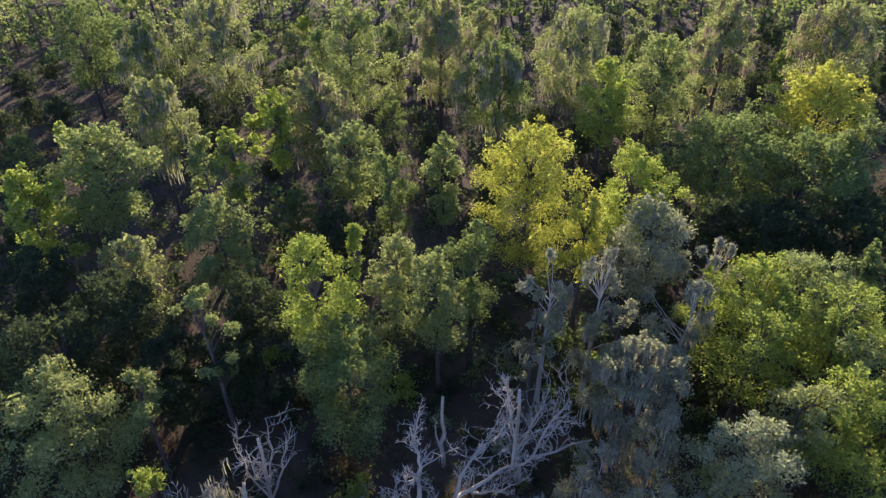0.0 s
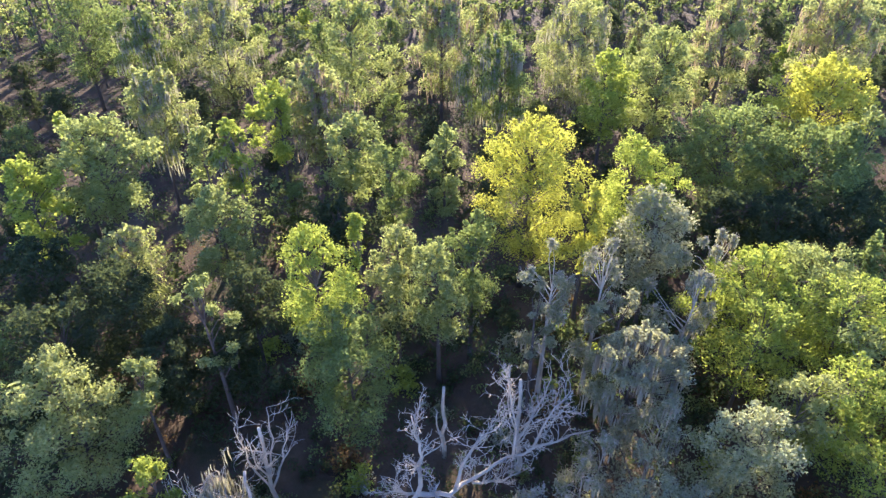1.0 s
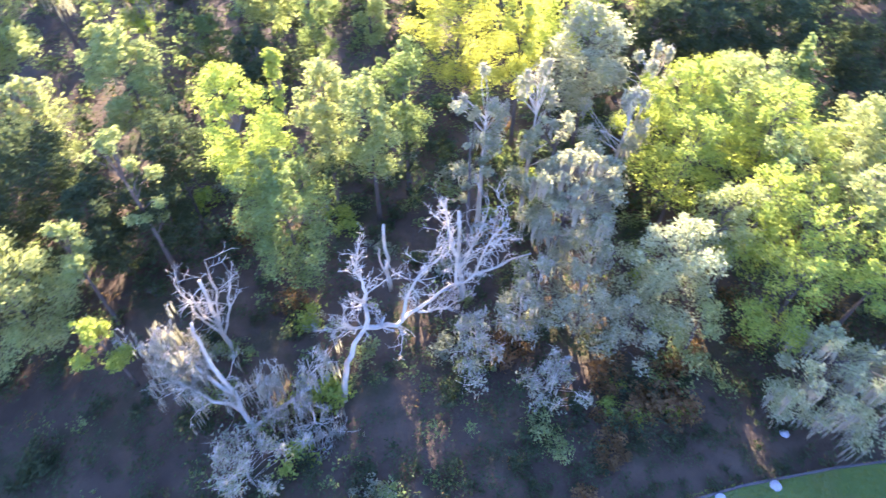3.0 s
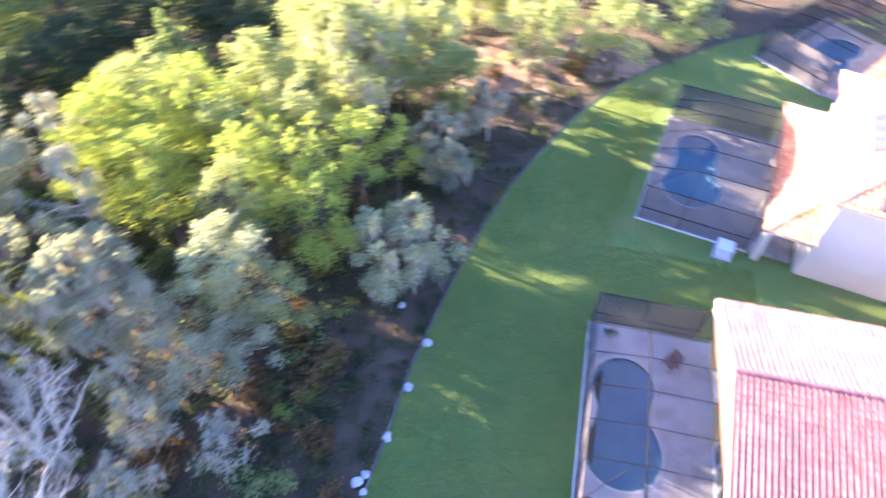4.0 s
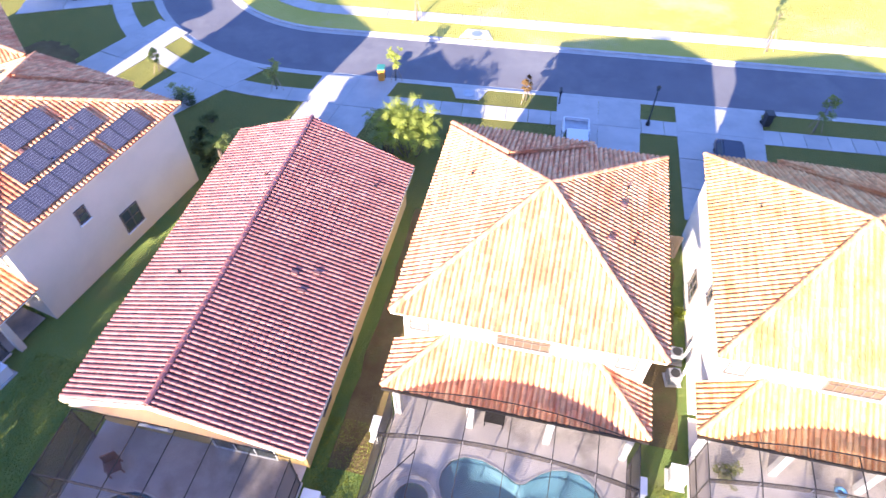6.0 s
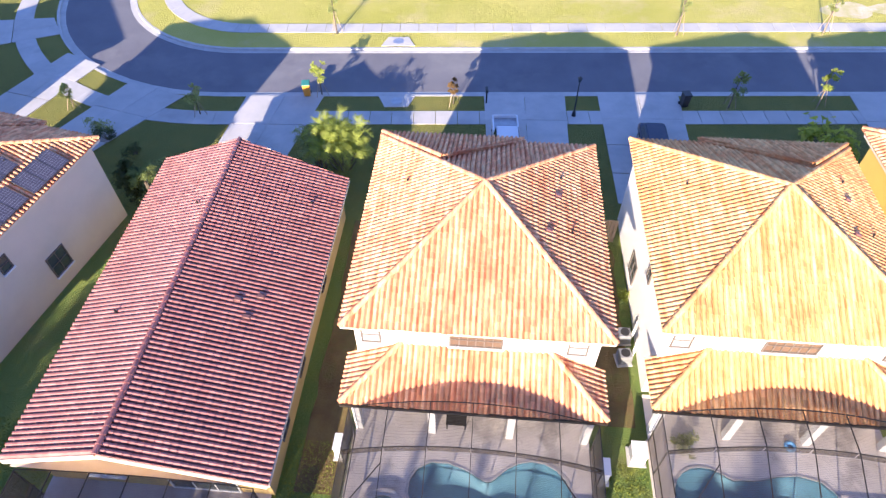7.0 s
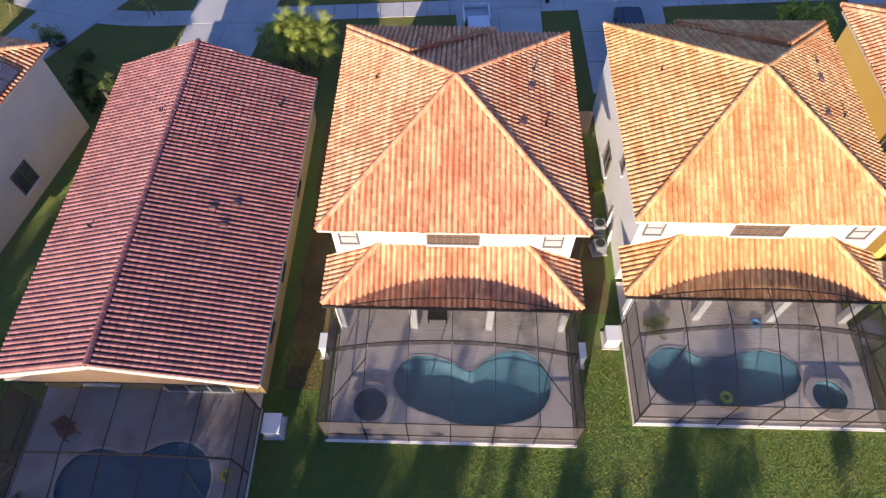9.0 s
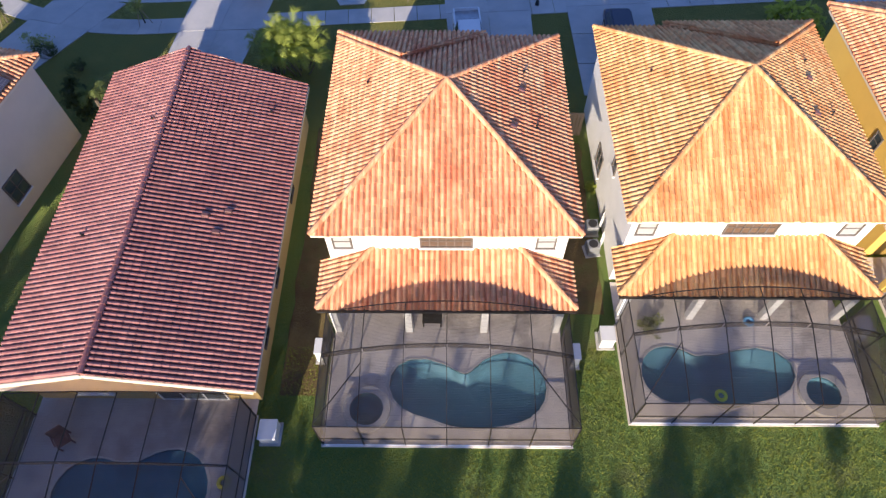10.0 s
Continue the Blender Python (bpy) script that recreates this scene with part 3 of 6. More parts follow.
def two_storey(key, tile, wall, label, singles, panels=False, side=1):
    """A two-storey house with a hip roof, a lower hip roof over the rear lanai, in its own plan: the rear eave is y = 0."""
    x, y, turn = HOUSES[key]
    H = thing("house", label, "house", (x, y, 0), turn, "row of houses along the street")
    ze, rise, e = 5.53, 2.68, 5.5
    ap = (0, 6.0, ze + rise)
    W = e - 0.42
    body = bmesh.new()
    box(body, -W, W, 0.42, 11.61, -0.1, ze - 0.1)
    part("wall", body, wall, H)
    if not panels:
        part("garage_front", box(bmesh.new(), -1.6, 4.9, 11.6, 13.2, 0, 2.7), wall, H)
    part("soffit", box(bmesh.new(), -e + 0.03, e - 0.03, 0.03, 11.97, ze - 0.1, ze - 0.05), M_FASCIA, H)
    fas = bmesh.new()
    for a in ((-e, e, 0.0, 0.04), (-e, e, 11.96, 12.0), (-e, -e + 0.04, 0.04, 11.96), (e - 0.04, e, 0.04, 11.96)):
        box(fas, *a, ze - 0.17, ze - 0.03)
    part("fascia", fas, M_FASCIA, H)
    up = new("upper_roof")
    up.parent = H
    A, B, C, D = (-e, 0, ze), (e, 0, ze), (e, 12, ze), (-e, 12, ze)
    slope(up, (A, B, ap), tile, singles)
    slope(up, (B, C, ap), tile)
    slope(up, (C, D, ap), tile)
    slope(up, (D, A, ap), tile)
    for p in (A, B, C, D):
        ridge_caps(up, Vector(p) + Vector((0, 0, 0.05)), Vector(ap) + Vector((0, 0, 0.06)), tile)
    # front wing: a slightly forward hip beside the middle
    fr = new("front_roof")
    fr.parent = H
    xm, zr, yf = -2.07 * side, 7.25, 12.36
    xa, xb = (xm + (4.0 if side > 0 else 3.43), xm - (3.43 if side > 0 else 4.0))
    R = (xm, yf - 3.74, zr)
    slope(fr, ((xa, yf, ze), (xb, yf, ze), R), tile)
    slope(fr, ((xa, 12.0, ze), (xa, yf, ze), R), tile)
    slope(fr, ((xb, yf, ze), (xb, 12.0, ze), R), tile)
    ridge_caps(fr, (xb if side > 0 else xa, yf, ze + 0.05), Vector(R) + Vector((0, 0, 0.05)), tile)
    # lower roof over the lanai
    lo = new("lower_roof")
    lo.parent = H
    zl, d = 2.75, 2.36
    hl = 0.48 * d
    slope(lo, ((-e, -1.9, zl), (e, -1.9, zl), (e - d, -1.9 + d, zl + hl), (-e + d, -1.9 + d, zl + hl)), tile, min(singles, 150))
    slope(lo, ((e, -1.9, zl), (e, 0.45, zl), (e - d, 0.46, zl + hl)), tile)
    slope(lo, ((-e, 0.45, zl), (-e, -1.9, zl), (-e + d, 0.46, zl + hl)), tile)
    for sx in (1, -1):
        ridge_caps(lo, (sx * e, -1.9, zl + 0.05), (sx * (e - d), 0.44, zl + hl + 0.06), tile)
    g = bmesh.new()
    box(g, -e, e, -2.02, -1.9, zl - 0.16, zl - 0.02)
    part("gutter", g, M_FRAME, lo)
    c = bmesh.new()
    box(c, -e + 0.05, e - 0.05, -1.86, 0.4, zl - 0.16, zl - 0.1)
    part("lanai_ceiling", c, M_WHITE, lo)
    for px in (-4.95, -1.7, 1.7, 4.95):
        part("post", box(bmesh.new(), px - 0.16, px + 0.16, -1.75, -1.43, 0.1, zl - 0.16, 0.015), wall, H)
    # rear and side openings
    # the two small upper panes have the sky's reflection painted in as pale grey
    window(H, (-4.4, 0.42, 4.0), 0, 0.7, 0.95, 0, True, M_SKY_PANE, M_EDGE)
    window(H, (4.2, 0.42, 4.0), 0, 0.7, 0.95, 0, True, M_SKY_PANE, M_EDGE)
    window(H, (0.0, 0.42, 4.1), 0, 2.1, 0.85, 5, True, M_BRONZE, M_EDGE)
    window(H, (-2.4, 0.42, 0.25), 0, 2.6, 2.05, 2, False)
    window(H, (2.6, 0.42, 0.9), 0, 1.5, 1.2, 1)
    for sx, tn in ((1, 90), (-1, -90)):
        window(H, (sx * W, 4.3, 3.55), tn, 0.5, 0.75, 0, True, M_GLASS, M_EDGE)
        window(H, (sx * W, 6.6, 0.95), tn, 1.1, 1.25, 1, True, M_GLASS, M_EDGE)
    for vx, vy in ((-3.6, 7.6), (3.5, 8.2), (3.9, 5.1)):
        z = ze + (e - abs(vx)) * rise / e
        vent_pipe(H, (vx, vy, z))
    for vx, vy in ((2.8, 4.6), (3.3, 7.0)):
        roof_vent(H, (vx, vy, ze + (e - vx) * rise / e + 0.07), Matrix.Rotation(math.atan2(rise, e), 4, "Y"))
    if panels:
        tilt = Matrix.Rotation(math.atan2(rise, e), 4, "Y")
        for px, y0, count in ((4.82, 1.9, 6), (4.86, 7.35, 3), (3.48, 3.25, 6), (2.16, 4.35, 3)):
            for k in range(count):
                solar_panel(H, (px, y0 + 0.42 + 0.85 * k, ze + (e - px) * rise / e + 0.17), tilt)
        tilt2 = Matrix.Rotation(math.atan2(rise, 6.0), 4, "X") @ Matrix.Rotation(math.pi / 2, 4, "Z")
        for py, x0, count in ((1.75, -1.55, 4), (3.05, -0.5, 2)):
            for k in range(count):
                solar_panel(H, (x0 + 0.44 + 0.86 * k, py, ze + py * rise / 6.0 + 0.17), tilt2)
    return H


def solar_panel(house, at, tilt):
    p = new("solar_panel")
    p.parent = house
    p.matrix_basis = Matrix.Translation(at) @ tilt
    part("solar_sheet", box(bmesh.new(), -0.57, 0.57, -0.4, 0.4, 0.0, 0.03), M_SOLAR, p, "dark blue solar cells")
    fr = bmesh.new()
    for a in ((-0.6, 0.6, -0.415, -0.4), (-0.6, 0.6, 0.4, 0.415), (-0.6, -0.57, -0.4, 0.4), (0.57, 0.6, -0.4, 0.4)):
        box(fr, *a, -0.01, 0.04)
    part("frame", fr, M_PANEL_RIM, p)
    lines = bmesh.new()
    for k in range(1, 9):
        box(lines, -0.57 + 0.127 * k - 0.007, -0.57 + 0.127 * k + 0.007, -0.4, 0.4, 0.03, 0.033)
    for k in range(1, 6):
        box(lines, -0.57, 0.57, -0.4 + 0.133 * k - 0.007, -0.4 + 0.133 * k + 0.007, 0.0335, 0.036)
    tagged(part("busbar", lines, M_PANEL_LINE, p), kind="stuff")
    part("rail", box(bmesh.new(), -0.46, -0.4, -0.415, 0.415, -0.1, -0.01), M_STEEL, p)


def pool_yard(key, pool, spa, x0, x1, y0, y1, rise, label):
    """A paved deck with a sunk pool, and a screen enclosure over it."""
    x, y, turn = HOUSES[key] if key else (0, 0, 0)
    m = pose(x, y, 0, 0, 0, turn)
    deck = sheet("pool_deck", [(x0, y0), (x1, y0), (x1, y1 + 2.2), (x0, y1 + 2.2)], [pool] + ([spa] if spa else []), 0.12, M_PAVER_D if key in ("solar", "far") else M_PAVER if key else M_PAVER_SHADE)
    deck.matrix_basis = m
    tagged(deck, "grey-beige paved pool deck with patches of stain and painted shade", "pool deck", kind="structure")
    bm = bmesh.new()
    for a in ((x0, x1, y0 - 0.08, y0), (x0 - 0.08, x0, y0 - 0.08, y1), (x1, x1 + 0.08, y0 - 0.08, y1)):
        box(bm, *a, -0.1, 0.12)
    part("deck_edge", bm, M_PAVER, deck)
    for plan, nm, lb in ((pool, "swimming_pool", "free-form swimming pool with blue-green water and pale coping"), (spa, "spa_pool", "round raised spa with a pale rim beside the pool")):
        if not plan:
            continue
        P = thing(nm, lb, "pool", (x, y, 0), turn)
        cx, cy = sum(p[0] for p in plan) / len(plan), sum(p[1] for p in plan) / len(plan)
        lip = 0.12 if nm == "swimming_pool" else 0.3
        bm = bmesh.new()
        n = len(plan)
        rings = []
        for f, z in ((1.0, lip - 0.2), (0.8, -0.24), (0.6, -0.42), (0.35, -0.55)):
            rings.append([bm.verts.new((cx + (px - cx) * f, cy + (py - cy) * f, z)) for px, py in plan])
        for r, q in zip(rings, rings[1:]):
            for i in range(n):
                bm.faces.new((r[i], r[(i + 1) % n], q[(i + 1) % n], q[i]))
        bm.faces.new(rings[-1])
        bmesh.ops.recalc_face_normals(bm, faces=bm.faces)
        part("basin", bm, M_POOL, P, smooth=True)
        # added dark band that keeps the upper wall from showing sunlit
        bm = bmesh.new()
        r, q = [[bm.verts.new((px, py, z)) for px, py in plan] for z in (lip - 0.01, lip - 0.2)]
        for i in range(n):
            bm.faces.new((r[i], q[i], q[(i + 1) % n], r[(i + 1) % n]))
        part("wall_shade_band", bm, M_DARKBAND, P, "added dark blue band subduing the sunlit pool wall")
        bm = bmesh.new()
        bm.faces.new([bm.verts.new((px, py, lip - 0.08)) for px, py in plan])
        w = part("water", bm, M_WATER, P)
        w.visible_shadow = False
        bm = bmesh.new()
        wide = 0.12 if nm == "swimming_pool" else 0.3
        rr = []
        for off, z in ((0.0, lip - 0.04), (0.0, lip + 0.02), (wide, lip + 0.02), (wide, 0.1)):
            rr.append([bm.verts.new((cx + (px - cx) * (1 + off / max(0.3, math.hypot(px - cx, py - cy))), cy + (py - cy) * (1 + off / max(0.3, math.hypot(px - cx, py - cy))), z)) for px, py in plan])
        for r, q in zip(rr, rr[1:]):
            for i in range(n):
                bm.faces.new((r[i], r[(i + 1) % n], q[(i + 1) % n], q[i]))
        bmesh.ops.recalc_face_normals(bm, faces=bm.faces)
        part("coping", bm, M_RIM, P)
    C = thing("pool_enclosure", label, "screen enclosure", (x, y, 0), turn, "screen enclosures behind the houses")
    hz, knee = 2.5, 3.0 if rise > 1 else 2.3
    xm, hw = (x0 + x1) / 2, (x1 - x0) / 2

    def top(px, py):
        f = min(1.0, max(0.0, (py - y0) / knee))
        return hz + 0.1 + rise * (1 - ((px - xm) / hw) ** 2) * f

    cols = [x0 + (x1 - x0) * k / 6 for k in range(7)]
    lines = [y0, y0 + knee, y1]
    for cx in cols:
        part("post", bar(bmesh.new(), (cx, y0, 0.1), (cx, y0, top(cx, y0)), 0.045, 0.045, (0, 1, 0)), M_FRAME, C)
        for a, b in zip(lines, lines[1:]):
            part("roof_beam", bar(bmesh.new(), (cx, a, top(cx, a)), (cx, b, top(cx, b)), 0.032, 0.045), M_FRAME, C)
    for ly in lines:
        bm = bmesh.new()
        rings = []
        for k in range(13):
            a = x0 + (x1 - x0) * k / 12
            z = top(a, ly)
            rings.append([bm.verts.new(p) for p in ((a, ly - 0.017, z - 0.022), (a, ly + 0.017, z - 0.022), (a, ly + 0.017, z + 0.022), (a, ly - 0.017, z + 0.022))])
        for r, q in zip(rings, rings[1:]):
            for k in range(4):
                bm.faces.new((r[k], r[(k + 1) % 4], q[(k + 1) % 4], q[k]))
        part("cross_beam", bm, M_FRAME, C)
    for sx in (x0, x1):
        for py in (y0 + knee, y1 - 0.1):
            part("post", bar(bmesh.new(), (sx, py, 0.1), (sx, py, top(sx, py)), 0.045, 0.045, (0, 1, 0)), M_FRAME, C)
        part("rail", bar(bmesh.new(), (sx, y0, 1.0), (sx, y1, 1.0), 0.05), M_FRAME, C)
    part("rail", bar(bmesh.new(), (x0, y0, 1.0), (x1, y0, 1.0), 0.05), M_FRAME, C)
    part("sill_rail", bar(bmesh.new(), (x0, y0, 0.14), (x1, y0, 0.14), 0.045), M_WFRAME if key in ("middle", "next", "yellow") else M_FRAME, C)
    for sx in (x0, x1):
        part("sill_rail", bar(bmesh.new(), (sx, y0, 0.14), (sx, y1, 0.14), 0.03), M_FRAME, C)
    for a, b in ((cols[5], cols[6]), (cols[1], cols[0])):
        part("brace", bar(bmesh.new(), (a, y0 + knee * 0.8, top(a, y0 + knee * 0.8) + 0.03), (b, y0 + 0.1, top(b, y0) + 0.03), 0.04), M_FRAME, C)
    # added upright slats on the roof mesh, much coarser than threads, to block low sun
    slats = bmesh.new()
    for k in range(int((y1 - y0) / 0.06)):
        ly = y0 + 0.05 + 0.06 * k
        row = [(bm_x, top(bm_x, ly) + 0.021) for bm_x in (x0 + (x1 - x0) * i / 12 for i in range(13))]
        vs = [[slats.verts.new((px, ly, pz + up)) for px, pz in row] for up in (0, 0.017)]
        for i in range(12):
            slats.faces.new((vs[0][i], vs[0][i + 1], vs[1][i + 1], vs[1][i]))
    tagged(part("sun_blocking_slats", slats, M_FRAME, C), kind="stuff")
    # screens: one panel a bay
    for k in range(6):
        a, b = cols[k] + 0.03, cols[k + 1] - 0.03
        for l0, l1 in zip(lines, lines[1:]):
            bm = bmesh.new()
            v = [bm.verts.new((px, py, top(px, py) + 0.02)) for px, py in ((a, l0 + 0.03), (b, l0 + 0.03), (b, l1 - 0.03), (a, l1 - 0.03))]
            bm.faces.new(v)
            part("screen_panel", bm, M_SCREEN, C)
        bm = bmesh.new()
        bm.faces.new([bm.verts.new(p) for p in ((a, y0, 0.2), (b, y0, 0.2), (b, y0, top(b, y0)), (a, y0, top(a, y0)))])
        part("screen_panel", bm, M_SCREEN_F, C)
        # added dark strip below the arch beam, drawing a curved band over the deck
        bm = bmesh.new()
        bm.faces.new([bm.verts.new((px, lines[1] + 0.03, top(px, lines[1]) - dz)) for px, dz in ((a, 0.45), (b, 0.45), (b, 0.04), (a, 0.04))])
        part("added_arch_band", bm, M_SCREEN_V, C)
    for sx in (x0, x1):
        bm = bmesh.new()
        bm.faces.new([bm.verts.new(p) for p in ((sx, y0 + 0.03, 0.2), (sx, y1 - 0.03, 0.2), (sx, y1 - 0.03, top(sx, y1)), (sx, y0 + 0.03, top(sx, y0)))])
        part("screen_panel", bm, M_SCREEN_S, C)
    return C


two_storey("middle", M_TILE, M_WHITE, "white two-storey stucco house with orange clay tile hip roofs", 300)
two_storey("next", M_TILE_Y, M_WHITE, "white two-storey stucco house with golden clay tile hip roofs", 300, side=-1)
two_storey("yellow", M_TILE, M_YELLOW, "yellow two-storey stucco house with clay tile roof", 0)
two_storey("solar", M_TILE, M_CREAM, "cream two-storey house with solar panels on its tile roof", 150, True)
CAGE = "dark-framed screen enclosure with mesh panels over a pool"
pool_yard("middle", POOL_A, SPA_A, -5.1, 5.2, -6.88, -2.0, 1.1, CAGE)
pool_yard("next", POOL_B, SPA_B, -5.1, 5.2, -6.6, -2.0, 1.1, CAGE)
pool_yard("solar", POOL_S, None, -5.1, 4.6, -8.0, -2.0, 0.9, CAGE)
pool_yard("far", POOL_F, None, -3.5, 5.4, -6.0, -0.5, 0.35, CAGE)
pool_yard("yellow", POOL_C, None, -5.1, 5.1, -6.9, -2.0, 1.0, CAGE)
pool_yard(None, POOL_1, None, -18.3, -8.8, 3.3, 8.3, 0.35, CAGE)


def low_house():
    """The single-storey house with a gabled tile roof, ridge towards the street."""
    H = thing("house", "ochre single-storey house with a long rosy tile gable roof", "house", group="row of houses along the street")
    xr, xm, xl, zr, z1, z2 = -8.27, -14.29, -18.6, 4.46, 2.75, 3.2
    y0, y1 = 8.4, 25.7
    body = bmesh.new()
    box(body, xl + 0.4, xr - 0.4, 9.0, 25.15, -0.1, 2.56)
    part("wall", body, M_OCHRE, H)
    gb = bmesh.new()
    for yy in (9.0, 24.9):
        prof = ((xl + 0.4, 2.6), (xr - 0.4, 2.6), (xr - 0.4, 2.72), (xm, zr - 0.12), (xl + 0.4, z2 - 0.08))
        lo, hi = [gb.verts.new((px, yy, pz)) for px, pz in prof], [gb.verts.new((px, yy + 0.25, pz)) for px, pz in prof]
        gb.faces.new(lo)
        gb.faces.new(hi[::-1])
        for i in range(5):
            j = (i + 1) % 5
            gb.faces.new((lo[j], lo[i], hi[i], hi[j]))
    part("gable_wall", gb, M_OCHRE, H)
    R = new("roof")
    R.parent = H
    slope(R, ((xr, y0, z1), (xr, y1 - 0.2, z1), (xm, y1 + 0.75, zr), (xm, y0, zr)), M_TILE_R, 300)
    slope(R, ((xl, y1 + 0.2, z2), (xl, y0, z2), (xm, y0, zr), (xm, y1 + 0.75, zr)), M_TILE_R)
    ridge_caps(R, (xm, y0, zr + 0.04), (xm, y1 + 0.75, zr + 0.04), M_TILE_R)
    bm = bmesh.new()
    bar(bm, (xr, y0 - 0.03, z1 - 0.1), (xm, y0 - 0.03, zr - 0.1), 0.05, 0.26)
    bar(bm, (xm, y0 - 0.03, zr - 0.1), (xl, y0 - 0.03, z2 - 0.1), 0.05, 0.26)
    part("barge_board", bm, M_FASCIA, R)
    bm = bmesh.new()
    box(bm, xr - 0.02, xr + 0.08, y0, y1 - 0.2, z1 - 0.16, z1 - 0.03)
    part("gutter", bm, M_FASCIA, R)
    part("soffit", box(bmesh.new(), xl + 0.05, xr - 0.05, y0 + 0.02, y1 - 0.3, 2.56, 2.6), M_FASCIA, R)
    sl = (zr - z1) / (xr - xm)
    for vx, vy in ((-10.6, 16.6), (-10.9, 15.4), (-11.5, 16.2)):
        roof_vent(H, (vx, vy, z1 + (xr - vx) * sl + 0.07), Matrix.Rotation(math.atan(sl), 4, "Y"))
    for vx, vy in ((-16.6, 15.0), (-15.0, 21.5), (-9.7, 23.0)):
        vent_pipe(H, (vx, vy, zr - abs(vx - xm) * sl))
    for yy in (11.5, 14.6, 19.5):
        window(H, (xr - 0.4, yy, 0.9), 90, 0.9, 1.1, 1, False, M_GLASS, M_EDGE)
    window(H, (-11.5, 9.0, 0.2), 0, 2.8, 2.1, 2, False)
    window(H, (-15.6, 9.0, 0.9), 0, 1.4, 1.2, 1)


low_house()


def bend_house():
    """A tall hip-roofed house at the bend with a lean-to roof; its long side eave is x = 0."""
    H = thing("house", "cream house with tile hip roof and orange lean-to roof", "house", HOUSES["bend"][:2] + (0,), HOUSES["bend"][2], "row of houses along the street")
    w, n, ze, zr = 10.4, 11.2, 4.4, 7.0
    part("wall", box(bmesh.new(), -w + 0.5, -0.5, 0.5, n - 0.5, -0.1, ze - 0.12), M_CREAM, H)
    part("soffit", box(bmesh.new(), -w + 0.04, -0.04, 0.04, n - 0.04, ze - 0.12, ze - 0.05), M_FASCIA, H)
    fas = bmesh.new()
    for a in ((-w, 0, 0.0, 0.04), (-w, 0, n - 0.04, n), (-w, -w + 0.04, 0.04, n - 0.04), (-0.04, 0, 0.04, n - 0.04)):
        box(fas, *a, ze - 0.2, ze - 0.03)
    part("fascia", fas, M_FASCIA, H)
    R = new("roof")
    R.parent = H
    A, B, C, D, P, Q = (-w, 0, ze), (0, 0, ze), (0, n, ze), (-w, n, ze), (-w / 2, w / 2, zr), (-w / 2, n - w / 2, zr)
    slope(R, (A, B, P), M_TILE)
    slope(R, (B, C, Q, P), M_TILE)
    slope(R, (C, D, Q), M_TILE)
    slope(R, (D, A, P, Q), M_TILE)
    for p, q in ((A, P), (B, P), (C, Q), (D, Q), (P, Q)):
        ridge_caps(R, Vector(p) + Vector((0, 0, 0.05)), Vector(q) + Vector((0, 0, 0.06)), M_TILE)
    window(H, (-0.5, 9.2, 2.9), 90, 0.9, 0.8, 1, True, M_GLASS, M_EDGE)
    window(H, (-0.5, 5.6, 2.9), 90, 0.9, 0.8, 1, True, M_GLASS, M_EDGE)
    vent_pipe(H, (-2.2, 7.0, ze + 2.2 * (zr - ze) * 2 / w))
    # lean-to roof along the side wall, on posts
    L = new("lean_to_roof")
    L.parent = H
    slope(L, ((2.3, 0.3, 2.35), (2.3, 7.4, 2.35), (-0.5, 7.4, 3.1), (-0.5, 0.3, 3.1)), M_TILE)
    part("beam", box(bmesh.new(), 2.05, 2.2, 0.35, 7.35, 2.12, 2.3), M_FASCIA, H)
    for py in (0.5, 3.8, 7.2):
        part("post", box(bmesh.new(), 2.0, 2.25, py - 0.12, py + 0.12, 0, 2.12, 0.01), M_CREAM, H)


bend_house()

# brown ground between the houses
for x0, x1, y0, y1 in ((-8.1, -5.95, 9.2, 25.0), (4.95, 6.75, 13.2, 23.8), (17.9, 19.3, 14.0, 24.0)):
    side = random.Random(int(x0 * 10))
    plan = [(x0 + side.uniform(0, 0.25), y0 + (y1 - y0) * k / 14) for k in range(15)][::-1] + [(x1 - side.uniform(0, 0.25), y0 + (y1 - y0) * k / 14) for k in range(15)]
    tagged(sheet("side_bed", plan, [], 0.03, M_MULCH), "dry brown mulch between two houses", "mulch", kind="structure")
bend = random.Random(8)
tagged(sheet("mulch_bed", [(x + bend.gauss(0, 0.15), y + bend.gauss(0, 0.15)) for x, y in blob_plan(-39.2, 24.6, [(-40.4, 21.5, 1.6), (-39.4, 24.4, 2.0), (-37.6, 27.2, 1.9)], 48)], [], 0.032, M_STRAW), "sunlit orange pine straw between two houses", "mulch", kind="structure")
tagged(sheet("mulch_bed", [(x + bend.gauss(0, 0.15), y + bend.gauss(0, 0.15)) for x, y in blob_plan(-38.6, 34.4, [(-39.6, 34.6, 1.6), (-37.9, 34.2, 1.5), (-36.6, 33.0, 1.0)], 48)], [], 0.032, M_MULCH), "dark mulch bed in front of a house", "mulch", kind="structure")


